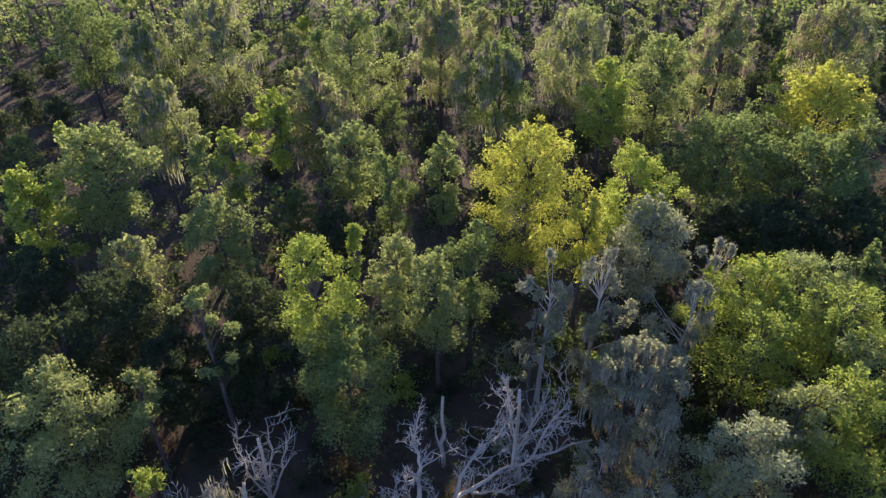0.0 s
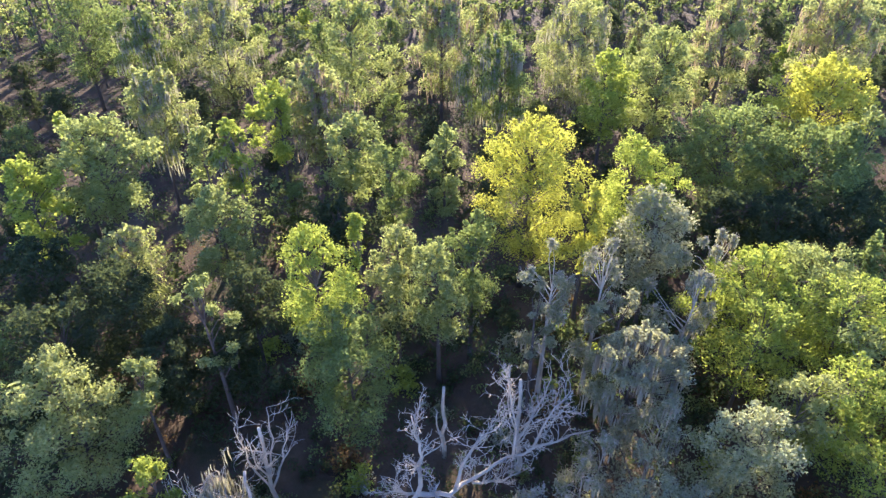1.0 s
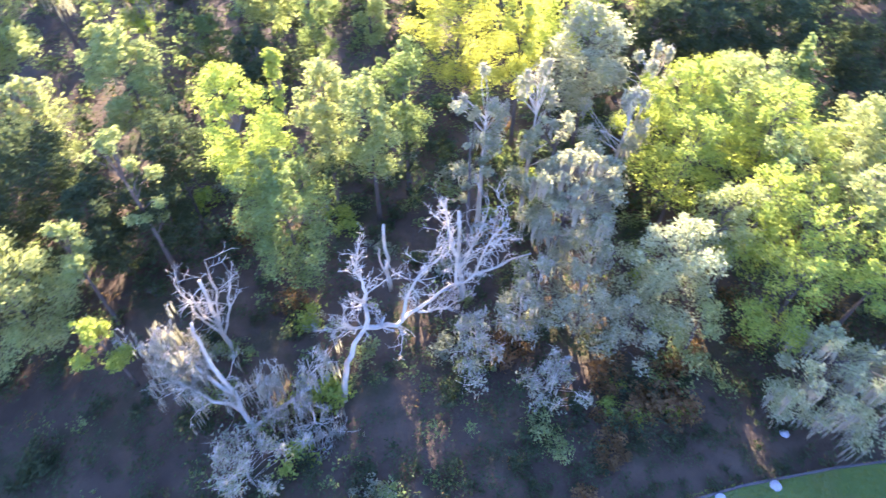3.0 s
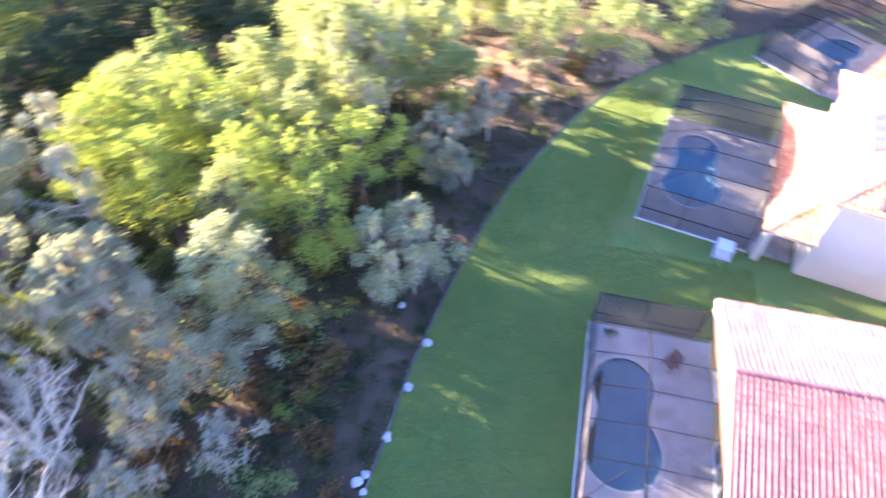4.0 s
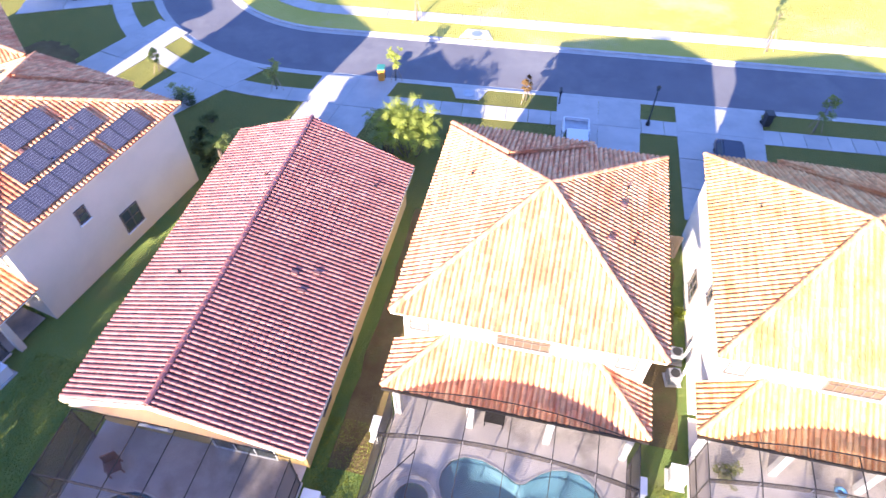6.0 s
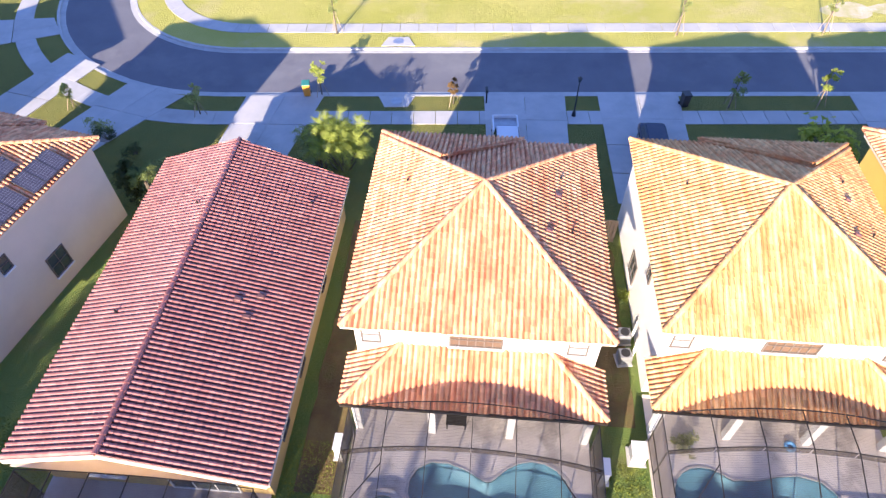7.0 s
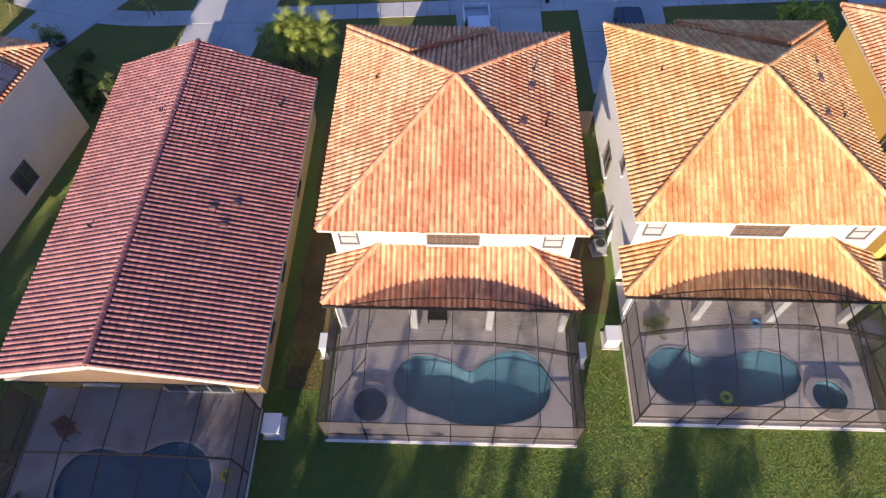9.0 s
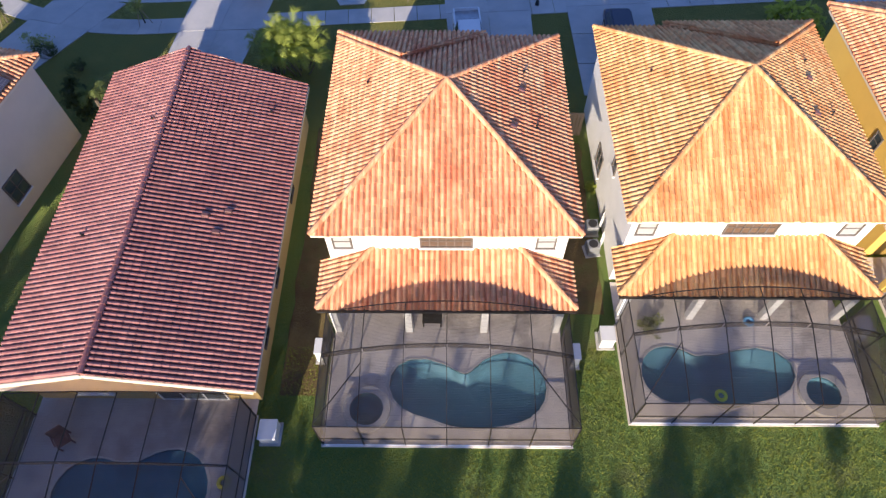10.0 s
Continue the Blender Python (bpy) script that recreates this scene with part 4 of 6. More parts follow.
# ---- the woods ----
def leaves_mesh(name, clumps, per, size, material, rng, flat=0.75, inner=()):
    """Many small leaves in puffs (centre, radius, share): most near the puff's upper side, some on sprigs that stand out."""
    verts, faces = [], []
    for c, r, share, size in [(*c, size) for c in clumps] + list(inner):
        for _ in range(int(per * share + 0.5)):
            d = Vector((rng.gauss(0, 1), rng.gauss(0, 1), rng.gauss(0.35, 1))).normalized()
            d.z *= flat
            p = Vector(c) + d * r * (rng.random() ** 0.45 if rng.random() < 0.85 else rng.uniform(0.95, 1.45))
            a = Vector((rng.gauss(0, 1), rng.gauss(0, 1), rng.gauss(0, 0.7))).normalized()
            b = a.cross(Vector((rng.gauss(0, 1), rng.gauss(0, 1), rng.gauss(0, 1)))).normalized()
            s = size * rng.uniform(0.6, 1.3)
            k = len(verts)
            verts += [p - a * s, p + a * s, p + b * s * 1.05]
            faces.append((k, k + 1, k + 2))
    me = bpy.data.meshes.new(name)
    me.from_pydata(verts, [], faces)
    me.materials.append(material)
    return me


def moss_mesh(name, clumps, per, material, rng, wide=1.0, long=1.5):
    """Hanging strands of moss."""
    verts, faces = [], []
    for c, r, _ in clumps:
        for _ in range(per):
            a = rng.uniform(0, 6.28)
            d = r * rng.random() ** 0.5
            x, y, z = c[0] + d * math.cos(a), c[1] + d * math.sin(a), c[2] - rng.uniform(-0.3, 0.5) * r
            L, w = rng.uniform(0.2, 1.0) * long, rng.uniform(0.015, 0.055) * wide
            b = rng.uniform(0, 3.14)
            ux, uy = math.cos(b) * w, math.sin(b) * w
            k = len(verts)
            verts += [(x - ux, y - uy, z), (x + ux, y + uy, z), (x + ux * 0.8 + 0.05, y + uy * 0.8, z - L * 0.6), (x - ux * 0.8, y - uy * 0.8 + 0.05, z - L * 0.6), (x, y, z - L)]
            faces += [(k, k + 1, k + 2, k + 3), (k + 3, k + 2, k + 4)]
    me = bpy.data.meshes.new(name)
    me.from_pydata(verts, [], faces)
    me.materials.append(material)
    return me


def crown_plan(rng, height, width, shape, n, base=0.3):
    """Puffs of leaves that keep apart from one another inside an uneven crown, with thin sprigs at its top."""
    low, tallness = height * base, height * (1 - base)
    wide = {"tall": 0.42, "dome": 0.42, "cone": 0.15}.get(shape, 0.52)
    a0, a1, uneven = rng.uniform(0, 6.28), rng.uniform(0, 6.28), 0.08 if shape == "dome" else 0.26
    small = {"sparse": 0.62, "moss": 0.72, "open": 0.64}.get(shape, 1.0)
    puffs = []
    for k in range(n):
        for tries in range(30):
            f = 0.04 + 0.96 * rng.random() ** 0.8
            reach = math.sqrt(max(0.0, 1 - ((f - wide) / ((1 - wide) if f > wide else wide)) ** 2)) if shape != "cone" else 1.05 - f
            a = rng.uniform(0, 6.28)
            r = rng.uniform(0.24, 0.4) * math.sqrt(width) * small * (1.15 - 0.45 * f)
            d = max(0.0, reach * width / 2 * (1 + uneven * math.cos(a - a0) + 0.7 * uneven * math.cos(3 * (a - a1))) * rng.uniform(0.45, 1.0) - 0.35 * r)
            c = Vector((d * math.cos(a), d * math.sin(a), min(low + tallness * f, height - r * 0.6)))
            if all((c - q).length > 0.72 * (r + g) for q, g in puffs):
                break
        puffs.append((c, r))
    total = sum(r * r for _, r in puffs)
    clumps = [(tuple(c), r, 0.93 * r * r / total) for c, r in puffs]
    for c, r in puffs:
        if c.z > low + 0.6 * tallness:
            clumps.append(((c.x + rng.gauss(0, r * 0.4), c.y + rng.gauss(0, r * 0.4), c.z + r * rng.uniform(0.7, 1.2)), r * 0.35, 0.16 / len(puffs)))
    return clumps


def tree(kind, height, width, seed, leaf, count=3600, size=0.17, clumps=34, moss=None, shape="round", label="", bark=M_BARK, sprays=700, spray=0.2, base=0.3):
    """A tapered trunk, limbs that reach the clumps, and a crown of many leaves with gaps."""
    rng = random.Random(seed)
    T = thing("tree", label, "tree", group="woods behind the houses")
    cl, limbs, trunk = crown_plan(rng, height, width, shape, clumps, base), bmesh.new(), bmesh.new()
    lean = (rng.uniform(-0.3, 0.3), rng.uniform(-0.3, 0.3))
    tp = [(lean[0] * f * f, lean[1] * f * f, height * 0.82 * f) for f in (0, 0.15, 0.4, 0.7, 1)]
    r0 = 0.035 * height ** 0.9 * 0.5
    tube(trunk, tp, [r0 * 1.3, r0, r0 * 0.8, r0 * 0.5, r0 * 0.2], 8)
    for c, r, _ in cl:
        d = math.hypot(c[0], c[1])
        s = max(0.1, min(0.9, (c[2] - d * 0.8) / (height * 0.82)))
        b = Vector((lean[0] * s * s, lean[1] * s * s, height * 0.82 * s))
        m = b.lerp(Vector(c), 0.55) + Vector((rng.uniform(-0.2, 0.2), rng.uniform(-0.2, 0.2), 0.2))
        tube(limbs, [b, m, c], [r0 * 0.26, r0 * 0.14, 0.012], 3)
        if shape == "moss":
            for _ in range(12):
                e = Vector(c) + Vector((rng.gauss(0, 1), rng.gauss(0, 1), rng.gauss(0.5, 0.9))).normalized() * r * rng.uniform(0.9, 1.9)
                tube(limbs, [c, Vector(c).lerp(e, 0.5) + Vector((rng.gauss(0, 0.1), rng.gauss(0, 0.1), 0.06)), e], [0.013, 0.009, 0.005], 3)
    part("trunk", trunk, bark, T, smooth=True)
    tagged(part("branchwork", limbs, bark, T), kind="stuff")
    deep = []
    if shape not in ("moss", "open", "sparse"):
        deep = [((c[0] * 0.6, c[1] * 0.6, c[2] - 0.3), r * 1.1, sprays / count / len(cl), spray) for c, r, _ in cl]
    cr = new("crown", leaves_mesh("crown", cl, count, size, LEAF[leaf], rng, inner=deep))
    cr.parent = T
    if moss:
        high_up = kind == "wood" or height > 11.1
        hang = [c for c in cl if rng.random() < 0.6]
        mo = new("hanging_moss", moss_mesh("hanging_moss", hang, 16 if shape == "moss" else 22, moss, rng, 0.9 if high_up else 0.4, 0.8 if shape == "moss" else 1.7))
        mo.parent = T
        tagged(mo, kind="stuff")
    T["high"] = height
    return T


def dead_tree(seed, trunk_line, limbs, label, radius=0.2, fine=2, twigs=9, moss=None):
    """A bare bleached tree: a trunk along a crooked line, main limbs along theirs, and forking twigs."""
    rng = random.Random(seed)
    T = thing("dead_tree", label, "dead tree", group="bleached dead trees")
    ends = []

    def crooked(line, r, tip):
        pts, rad = [], []
        n = len(line) - 1
        for i in range(n):
            for k in range(3):
                f = k / 3
                p = Vector(line[i]).lerp(Vector(line[i + 1]), f)
                pts.append(p + Vector((rng.gauss(0, 0.05), rng.gauss(0, 0.05), rng.gauss(0, 0.05))) * (1 if i or k else 0))
                rad.append(r + (tip - r) * (i + f) / n)
        return pts + [Vector(line[-1])], rad + [tip]

    def grow(bm, p, d, L, r, depth):
        pts, rad = [Vector(p)], [r]
        for k in range(1, 5):
            d = (d + Vector((rng.gauss(0, 0.28), rng.gauss(0, 0.28), rng.gauss(0.03, 0.2)))).normalized()
            pts.append(pts[-1] + d * L / 4)
            rad.append(r * (1 - 0.72 * k / 4) + 0.003)
        tube(bm, pts, rad, 4)
        ends.append(pts[-1])
        if depth:
            for _ in range(rng.randint(3, 5)):
                k = rng.randint(1, 4)
                e = (d + Vector((rng.gauss(0, 0.8), rng.gauss(0, 0.8), rng.gauss(0.2, 0.5)))).normalized()
                grow(bm, pts[k], e, L * rng.uniform(0.35, 0.6), rad[k] * 0.65 + 0.004, depth - 1)

    bm = bmesh.new()
    tp, tr = crooked(trunk_line, radius, radius * 0.55)
    tube(bm, tp, tr, 8)
    part("trunk", bm, M_DEADWOOD, T, smooth=True)
    for line, r in limbs:
        bm = bmesh.new()
        lp, lr = crooked(line, r, r * 0.3)
        tube(bm, lp, lr, 6)
        for _ in range(twigs):
            k = rng.randint(1, len(lp) - 1)
            out = (lp[k] - lp[k - 1]).normalized() * 0.7 + Vector((rng.gauss(0, 0.8), rng.gauss(0, 0.8), rng.gauss(0.3, 0.7)))
            grow(bm, lp[k], out.normalized(), rng.uniform(0.4, 1.4), lr[k] * 0.3 + 0.007, fine - 1)
        part("limb", bm, M_DEADWOOD, T)
    if moss:
        mo = new("hanging_moss", moss_mesh("hanging_moss", [(tuple(p), 0.2, 0) for p in ends[::5]], 5, moss, rng, 0.3))
        mo.parent = T
        tagged(mo, kind="stuff")
    return T


def put(ob, x, y, turn=0, scale=1.0, z=-0.15):
    ob.matrix_basis = pose(x, y, z, 0, 0, turn) @ Matrix.Scale(scale, 4)
    return ob


# single trees that stand out: kind, x, y, height, width, share of bare trunk, leaf colour
TREES_GLADE = [
    ("round", 13.8, -21.7, 8.0, 5.9, 0.10, "pale", None, "broad tree with clumped pale green crown near the clearing"),
    ("round", 10.5, -21.6, 7.4, 2.3, 0.56, "mid", None, "small leafy green tree beside a broad one"),
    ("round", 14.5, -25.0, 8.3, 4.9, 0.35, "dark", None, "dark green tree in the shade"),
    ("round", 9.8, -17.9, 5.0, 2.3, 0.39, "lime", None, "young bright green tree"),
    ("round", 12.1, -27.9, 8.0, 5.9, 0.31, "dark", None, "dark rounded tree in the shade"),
    ("sparse", 7.4, -23.5, 10.0, 3.2, 0.25, "mid", None, "thin leaning tree with sparse leaf tufts"),
    ("dome", 2.3, -24.0, 11.6, 4.2, 0.42, "lime", None, "tree with bright lime-green sunlit crown"),
    ("round", 1.2, -21.7, 8.6, 5.1, 0.17, "green", None, "leafy green tree below a lime-green one"),
    ("tall", 0.2, -25.4, 11.5, 0.9, 0.71, "lime", None, "slender sapling with a sunlit tip"),
    ("round", -1.7, -26.0, 10.2, 2.9, 0.30, "pale", None, "grey-green tree with rounded crown"),
    ("round", -3.7, -24.4, 9.6, 3.6, 0.34, "mid", None, "rounded pale green tree on a bare trunk"),
    ("tall", -5.9, -25.9, 10.4, 2.9, 0.31, "green", None, "slender green tree beside a yellowing one"),
    ("dome", -11.0, -32.0, 12.2, 7.4, 0.21, "yellow", None, "large tree with yellowing sunlit crown"),
    ("round", -12.8, -27.0, 10.4, 3.2, 0.47, "yellow", None, "yellow-green tree at the foot of a taller one"),
    ("round", -17.0, -30.0, 11.3, 4.9, 0.46, "lime", None, "bright green tree beside the yellowing one"),
    ("dome", -16.1, -25.3, 10.4, 4.7, 0.42, "silver", None, "dense grey-green dome-shaped tree"),
]
TREES_MOSSY = [
    ("moss", -8.7, -21.9, 10.6, 3.4, 0.28, "silver", M_MOSS, "grey bare-twigged tree hung with moss"),
    ("moss", -11.2, -21.7, 10.6, 3.5, 0.24, "silver", M_MOSS, "grey moss-hung tree with sparse leaves"),
    ("moss", -18.3, -23.1, 9.2, 3.5, 0.17, "silver", M_MOSS, "grey bare-twigged tree hung with moss"),
    ("moss", -15.8, -20.8, 8.6, 4.4, 0.28, "silver", M_MOSS, "grey thin-leaved tree hung with moss"),
    ("sparse", -7.8, -21.1, 9.0, 2.3, 0.21, "silver", None, "thin tree with sparse silvery leaves"),
    ("sparse", -11.9, -20.4, 8.8, 3.2, 0.32, "silver", None, "thin tree with sparse silvery leaves"),
    ("open", -11.1, -17.3, 8.6, 4.8, 0.27, "silver", M_MOSS, "grey-green leafy tree hung with pale moss"),
    ("moss", -11.8, -15.6, 6.2, 3.6, 0.13, "silver", M_MOSS, "grey low tree hung with pale moss"),
    ("moss", -8.9, -15.1, 5.2, 3.1, 0.15, "silver", M_MOSS, "low grey tree hung with pale moss"),
    ("round", -14.3, -13.5, 7.2, 3.7, 0.11, "cream", None, "small grey-green tree near the lawn"),
    ("round", -16.8, -13.8, 7.4, 2.8, 0.24, "pale", None, "leafy green tree in half shade"),
    ("round", -20.3, -21.4, 8.4, 5.7, 0.32, "lime", None, "broad bright green tree with dense crown"),
    ("round", -23.7, -21.0, 8.4, 5.8, 0.28, "mid", None, "broad green tree with dense crown"),
    ("round", -18.2, -18.5, 8.0, 5.1, 0.27, "lime", None, "bright green tree in the sun"),
    ("round", -17.5, -14.2, 8.0, 2.8, 0.44, "pale", None, "leafy green tree in half shade"),
    ("round", -19.1, -14.2, 8.6, 3.7, 0.28, "lime", None, "bright green tree near the lawn"),
]
TREES_BEHIND = [
    ("round", 15.3, -40.2, 11.3, 6.5, 0.37, "mid", None, "broad green tree with a sunlit rounded crown"),
    ("tall", 17.5, -41.9, 11.4, 1.4, 0.62, "lime", None, "slim bright green tree"),
    ("tall", 18.7, -36.7, 10.4, 3.9, 0.33, "lime", None, "bright green tree among dark ones"),
    ("round", 12.8, -47.0, 11.8, 5.4, 0.38, "pale", M_MOSS, "pale green tree hung with grey moss"),
    ("round", 8.6, -38.2, 11.0, 3.1, 0.33, "mid", None, "green tree with rounded crown"),
    ("round", 6.6, -38.5, 11.2, 3.0, 0.56, "lime", M_MOSS_B, "bright green tree with tufts of brown moss"),
    ("round", 7.6, -33.0, 9.4, 4.2, 0.36, "mid", None, "leafy green tree in half shade"),
    ("round", 4.0, -44.0, 11.6, 3.5, 0.47, "lime", None, "sunlit pale green tree"),
    ("round", 1.1, -46.5, 12.0, 5.6, 0.32, "pale", M_MOSS_B, "pale tree with brown hanging moss"),
    ("round", -0.8, -39.5, 10.6, 4.3, 0.33, "mid", None, "green tree with feathery crown"),
    ("round", -3.0, -35.5, 9.8, 3.3, 0.38, "green", None, "dark green woodland tree"),
    ("tall", -6.7, -36.2, 10.4, 3.2, 0.36, "mid", None, "slender green tree in the woods"),
    ("tall", -2.8, -59.9, 13.5, 6.3, 0.17, "mid", None, "tall dense conical green tree"),
    ("round", 9.4, -67.3, 13.0, 9.0, 0.06, "pale", M_MOSS, "tall pale tree hung with moss"),
    ("round", 16.2, -66.0, 11.6, 6.1, 0.31, "green", M_MOSS, "green woodland tree with some moss"),
    ("round", 23.6, -71.5, 12.0, 8.4, 0.28, "green", None, "tall leafy green woodland tree"),
]
TREES_RIDGE = [
    ("round", -11.4, -59.0, 13.5, 6.4, 0.24, "pale", M_MOSS_B, "tall pale tree with brown hanging moss"),
    ("round", -15.0, -51.2, 11.4, 7.1, 0.33, "green", M_MOSS, "hazy green tree deep in the woods"),
    ("round", -25.0, -56.9, 12.2, 7.9, 0.14, "pale", M_MOSS, "tall pale tree with mossy crown"),
    ("tall", -22.4, -45.5, 11.2, 4.9, 0.35, "lime", None, "slender bright green tree in the woods"),
    ("round", -28.7, -48.0, 12.0, 6.6, 0.14, "mid", None, "tall leafy green woodland tree"),
    ("round", -37.3, -52.0, 13.5, 6.3, 0.06, "pale", M_MOSS_B, "tall pale tree with brown hanging moss"),
    ("round", -37.9, -39.6, 11.3, 7.9, 0.36, "yellow", None, "broad yellow-green woodland tree"),
    ("round", -47.9, -50.8, 13.0, 7.7, 0.34, "pale", M_MOSS_B, "tall pale mossy woodland tree"),
    ("round", -27.4, -36.1, 9.6, 9.1, 0.31, "green", None, "broad dark green tree in the woods"),
    ("round", -31.3, -32.2, 9.4, 8.3, 0.35, "green", None, "broad dark green tree in the woods"),
    ("round", -35.2, -32.3, 10.2, 3.8, 0.40, "mid", None, "leafy green woodland tree"),
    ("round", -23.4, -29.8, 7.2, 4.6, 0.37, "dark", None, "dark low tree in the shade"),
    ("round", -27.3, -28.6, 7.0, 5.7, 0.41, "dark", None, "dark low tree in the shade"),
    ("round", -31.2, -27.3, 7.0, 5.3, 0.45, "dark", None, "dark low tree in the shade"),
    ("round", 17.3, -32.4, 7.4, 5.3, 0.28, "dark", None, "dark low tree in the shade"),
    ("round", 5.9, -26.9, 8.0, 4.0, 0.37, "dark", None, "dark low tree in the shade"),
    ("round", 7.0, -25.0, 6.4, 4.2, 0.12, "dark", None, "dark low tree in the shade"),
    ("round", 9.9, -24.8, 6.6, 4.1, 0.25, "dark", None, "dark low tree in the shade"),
]
TREES_SUNNY_SIDE = [
    ("round", -22.5, -9.6, 7.4, 3.7, 0.40, "lime", None, "bright lime-green tree in the sun"),
    ("round", -22.7, -18.1, 9.0, 4.9, 0.41, "lime", None, "broad bright green tree with dense crown"),
    ("round", -23.6, -12.6, 8.4, 3.8, 0.49, "pale", None, "pale green tree in the sun"),
    ("round", -11.9, -12.1, 4.6, 3.2, 0.17, "silver", None, "low grey-green bushy tree"),
    ("round", -14.8, -10.8, 4.6, 3.1, 0.17, "pale", None, "low yellowish green bushy tree"),
    ("round", -31.8, -7.8, 8.2, 4.4, 0.37, "pale", None, "pale green tree near the clearing"),
    ("moss", -7.9, -14.4, 4.6, 3.1, 0.17, "silver", M_MOSS, "low grey bare-twigged tree hung with moss"),
]
# pale and cream leaves here partly paint in sun that doesn't reach the crowns
TREES_LAWN_SIDE = [
    ("open", -18.3, -7.0, 5.7, 5.6, 0.1, "cream", M_MOSS, "silvery moss-hung tree at the edge of the lawn"),
    ("round", -30.9, -13.6, 8.9, 6.0, 0.3, "pale", None, "pale green tree near the clearing"),
    ("round", -36.6, -2.3, 6.2, 5.8, 0.48, "pale", None, "low leafy tree beyond the clearing"),
    ("round", -38.1, 2.4, 6.2, 5.5, 0.50, "pale", None, "low leafy tree beyond the clearing"),
    ("round", -41.4, 7.2, 6.0, 4.7, 0.40, "mid", None, "low leafy tree beyond the clearing"),
    ("round", -26.2, -16.0, 8.6, 4.4, 0.41, "pale", None, "pale green tree near the lawn"),
    ("round", -21.6, -15.5, 7.8, 3.4, 0.49, "mid", None, "leafy green tree near the lawn"),
    ("tall", -22.8, -14.5, 8.0, 1.7, 0.54, "lime", None, "slim bright green tree"),
    ("round", -20.4, -11.9, 7.8, 5.0, 0.45, "lime", None, "bright lime-green tree in the sun"),
    ("round", -24.2, -8.1, 6.0, 2.2, 0.37, "lime", None, "bright green young tree near the lawn"),
    ("round", -28.9, -11.8, 9.6, 6.6, 0.29, "pale", M_MOSS, "pale tree with brownish mossy crown"),
    ("round", -14.8, -13.3, 7.0, 4.0, 0.18, "cream", None, "small yellowish-grey tree near the lawn"),
    ("round", -19.1, -10.5, 7.0, 5.0, 0.12, "lime", None, "bright lime-green tree near the lawn"),
    ("open", -26.3, -6.3, 5.0, 4.4, 0.12, "silver", M_MOSS, "grey-leaved tree hung with moss near the clearing"),
    ("moss", -30.3, -4.1, 4.6, 3.6, 0.17, "silver", M_MOSS, "thin grey tree hung with moss"),
    ("round", -10.5, -13.5, 5.4, 3.6, 0.15, "silver", None, "low grey-green tree in half shade"),
    ("round", -25.8, -12.8, 7.6, 3.8, 0.39, "green", None, "leafy green tree in half shade"),
    ("round", -32.1, -6.4, 5.6, 3.4, 0.20, "mid", None, "low leafy tree beside the clearing"),
]
TREES_CLEARING = [
    ("round", -32.3, -10.0, 7.6, 4.3, 0.15, "mid", None, "low leafy tree beside the clearing"),
    ("round", -41.5, -7.2, 6.3, 5.0, 0.15, "pale", None, "low leafy tree at the edge of the clearing"),
    ("round", -36.6, -9.7, 7.8, 4.8, 0.15, "pale", None, "low leafy tree at the edge of the clearing"),
    ("round", -44.5, -2.6, 5.0, 4.6, 0.15, "pale", None, "low spreading tree beyond the clearing"),
    ("moss", -33.6, -6.6, 4.6, 3.4, 0.15, "silver", M_MOSS, "thin grey tree hung with moss"),
    ("round", -47.0, 3.2, 6.0, 5.2, 0.15, "pale", None, "low spreading tree beyond the clearing"),
    ("round", -45.5, 8.6, 4.6, 4.4, 0.15, "silver", None, "low silvery tree beyond the clearing"),
    ("round", -45.0, -5.5, 9.0, 6.0, 0.15, "pale", None, "leafy tree beyond the sandy clearing"),
    ("round", -48.0, 0.5, 9.0, 6.0, 0.15, "pale", None, "leafy tree beyond the sandy clearing"),
    ("round", -51.0, 5.5, 8.5, 6.0, 0.15, "pale", None, "leafy tree beyond the sandy clearing"),
    ("round", -53.0, -5.0, 10.0, 6.0, 0.15, "mid", None, "leafy tree beyond the sandy clearing"),
    ("round", -52.0, 12.0, 8.0, 5.5, 0.15, "mid", None, "leafy tree beyond the sandy clearing"),
    ("round", -33.7, -15.7, 8.5, 4.4, 0.15, "pale", None, "leafy tree beyond the sandy clearing"),
    ("round", -53.2, -11.4, 10.8, 6.3, 0.15, "green", None, "leafy tree beyond the sandy clearing"),
]
HERO = TREES_GLADE + TREES_MOSSY + TREES_BEHIND + TREES_RIDGE + TREES_SUNNY_SIDE + TREES_LAWN_SIDE + TREES_CLEARING
for i, (shape, x, y, h, w, base, leaf, moss, label) in enumerate(HERO):
    close = math.hypot(x, y) < 36
    puffs = max(7, min(58, int(1.0 * w * h * (1 - base))))
    if shape in ("moss", "sparse"):
        puffs = max(9, puffs // 2)
    if shape == "open":
        puffs = int(puffs * 1.6)
    per = (430 if close else 210) * (0.75 if shape == "moss" else 0.6 if shape == "sparse" else 1.0)
    lacy = y > -20 and -26 < x < 1
    if lacy:
        per *= 0.58
    size = (0.072 if close else 0.115) * (0.8 if w < 2 else 1.0)
    put(tree("hero", h, w, 100 + i, leaf, int(per * puffs), size, puffs, moss, shape, label, M_DEADWOOD if shape == "moss" else M_BARK, 0 if lacy else 14 * puffs, 0.18, base), x, y)

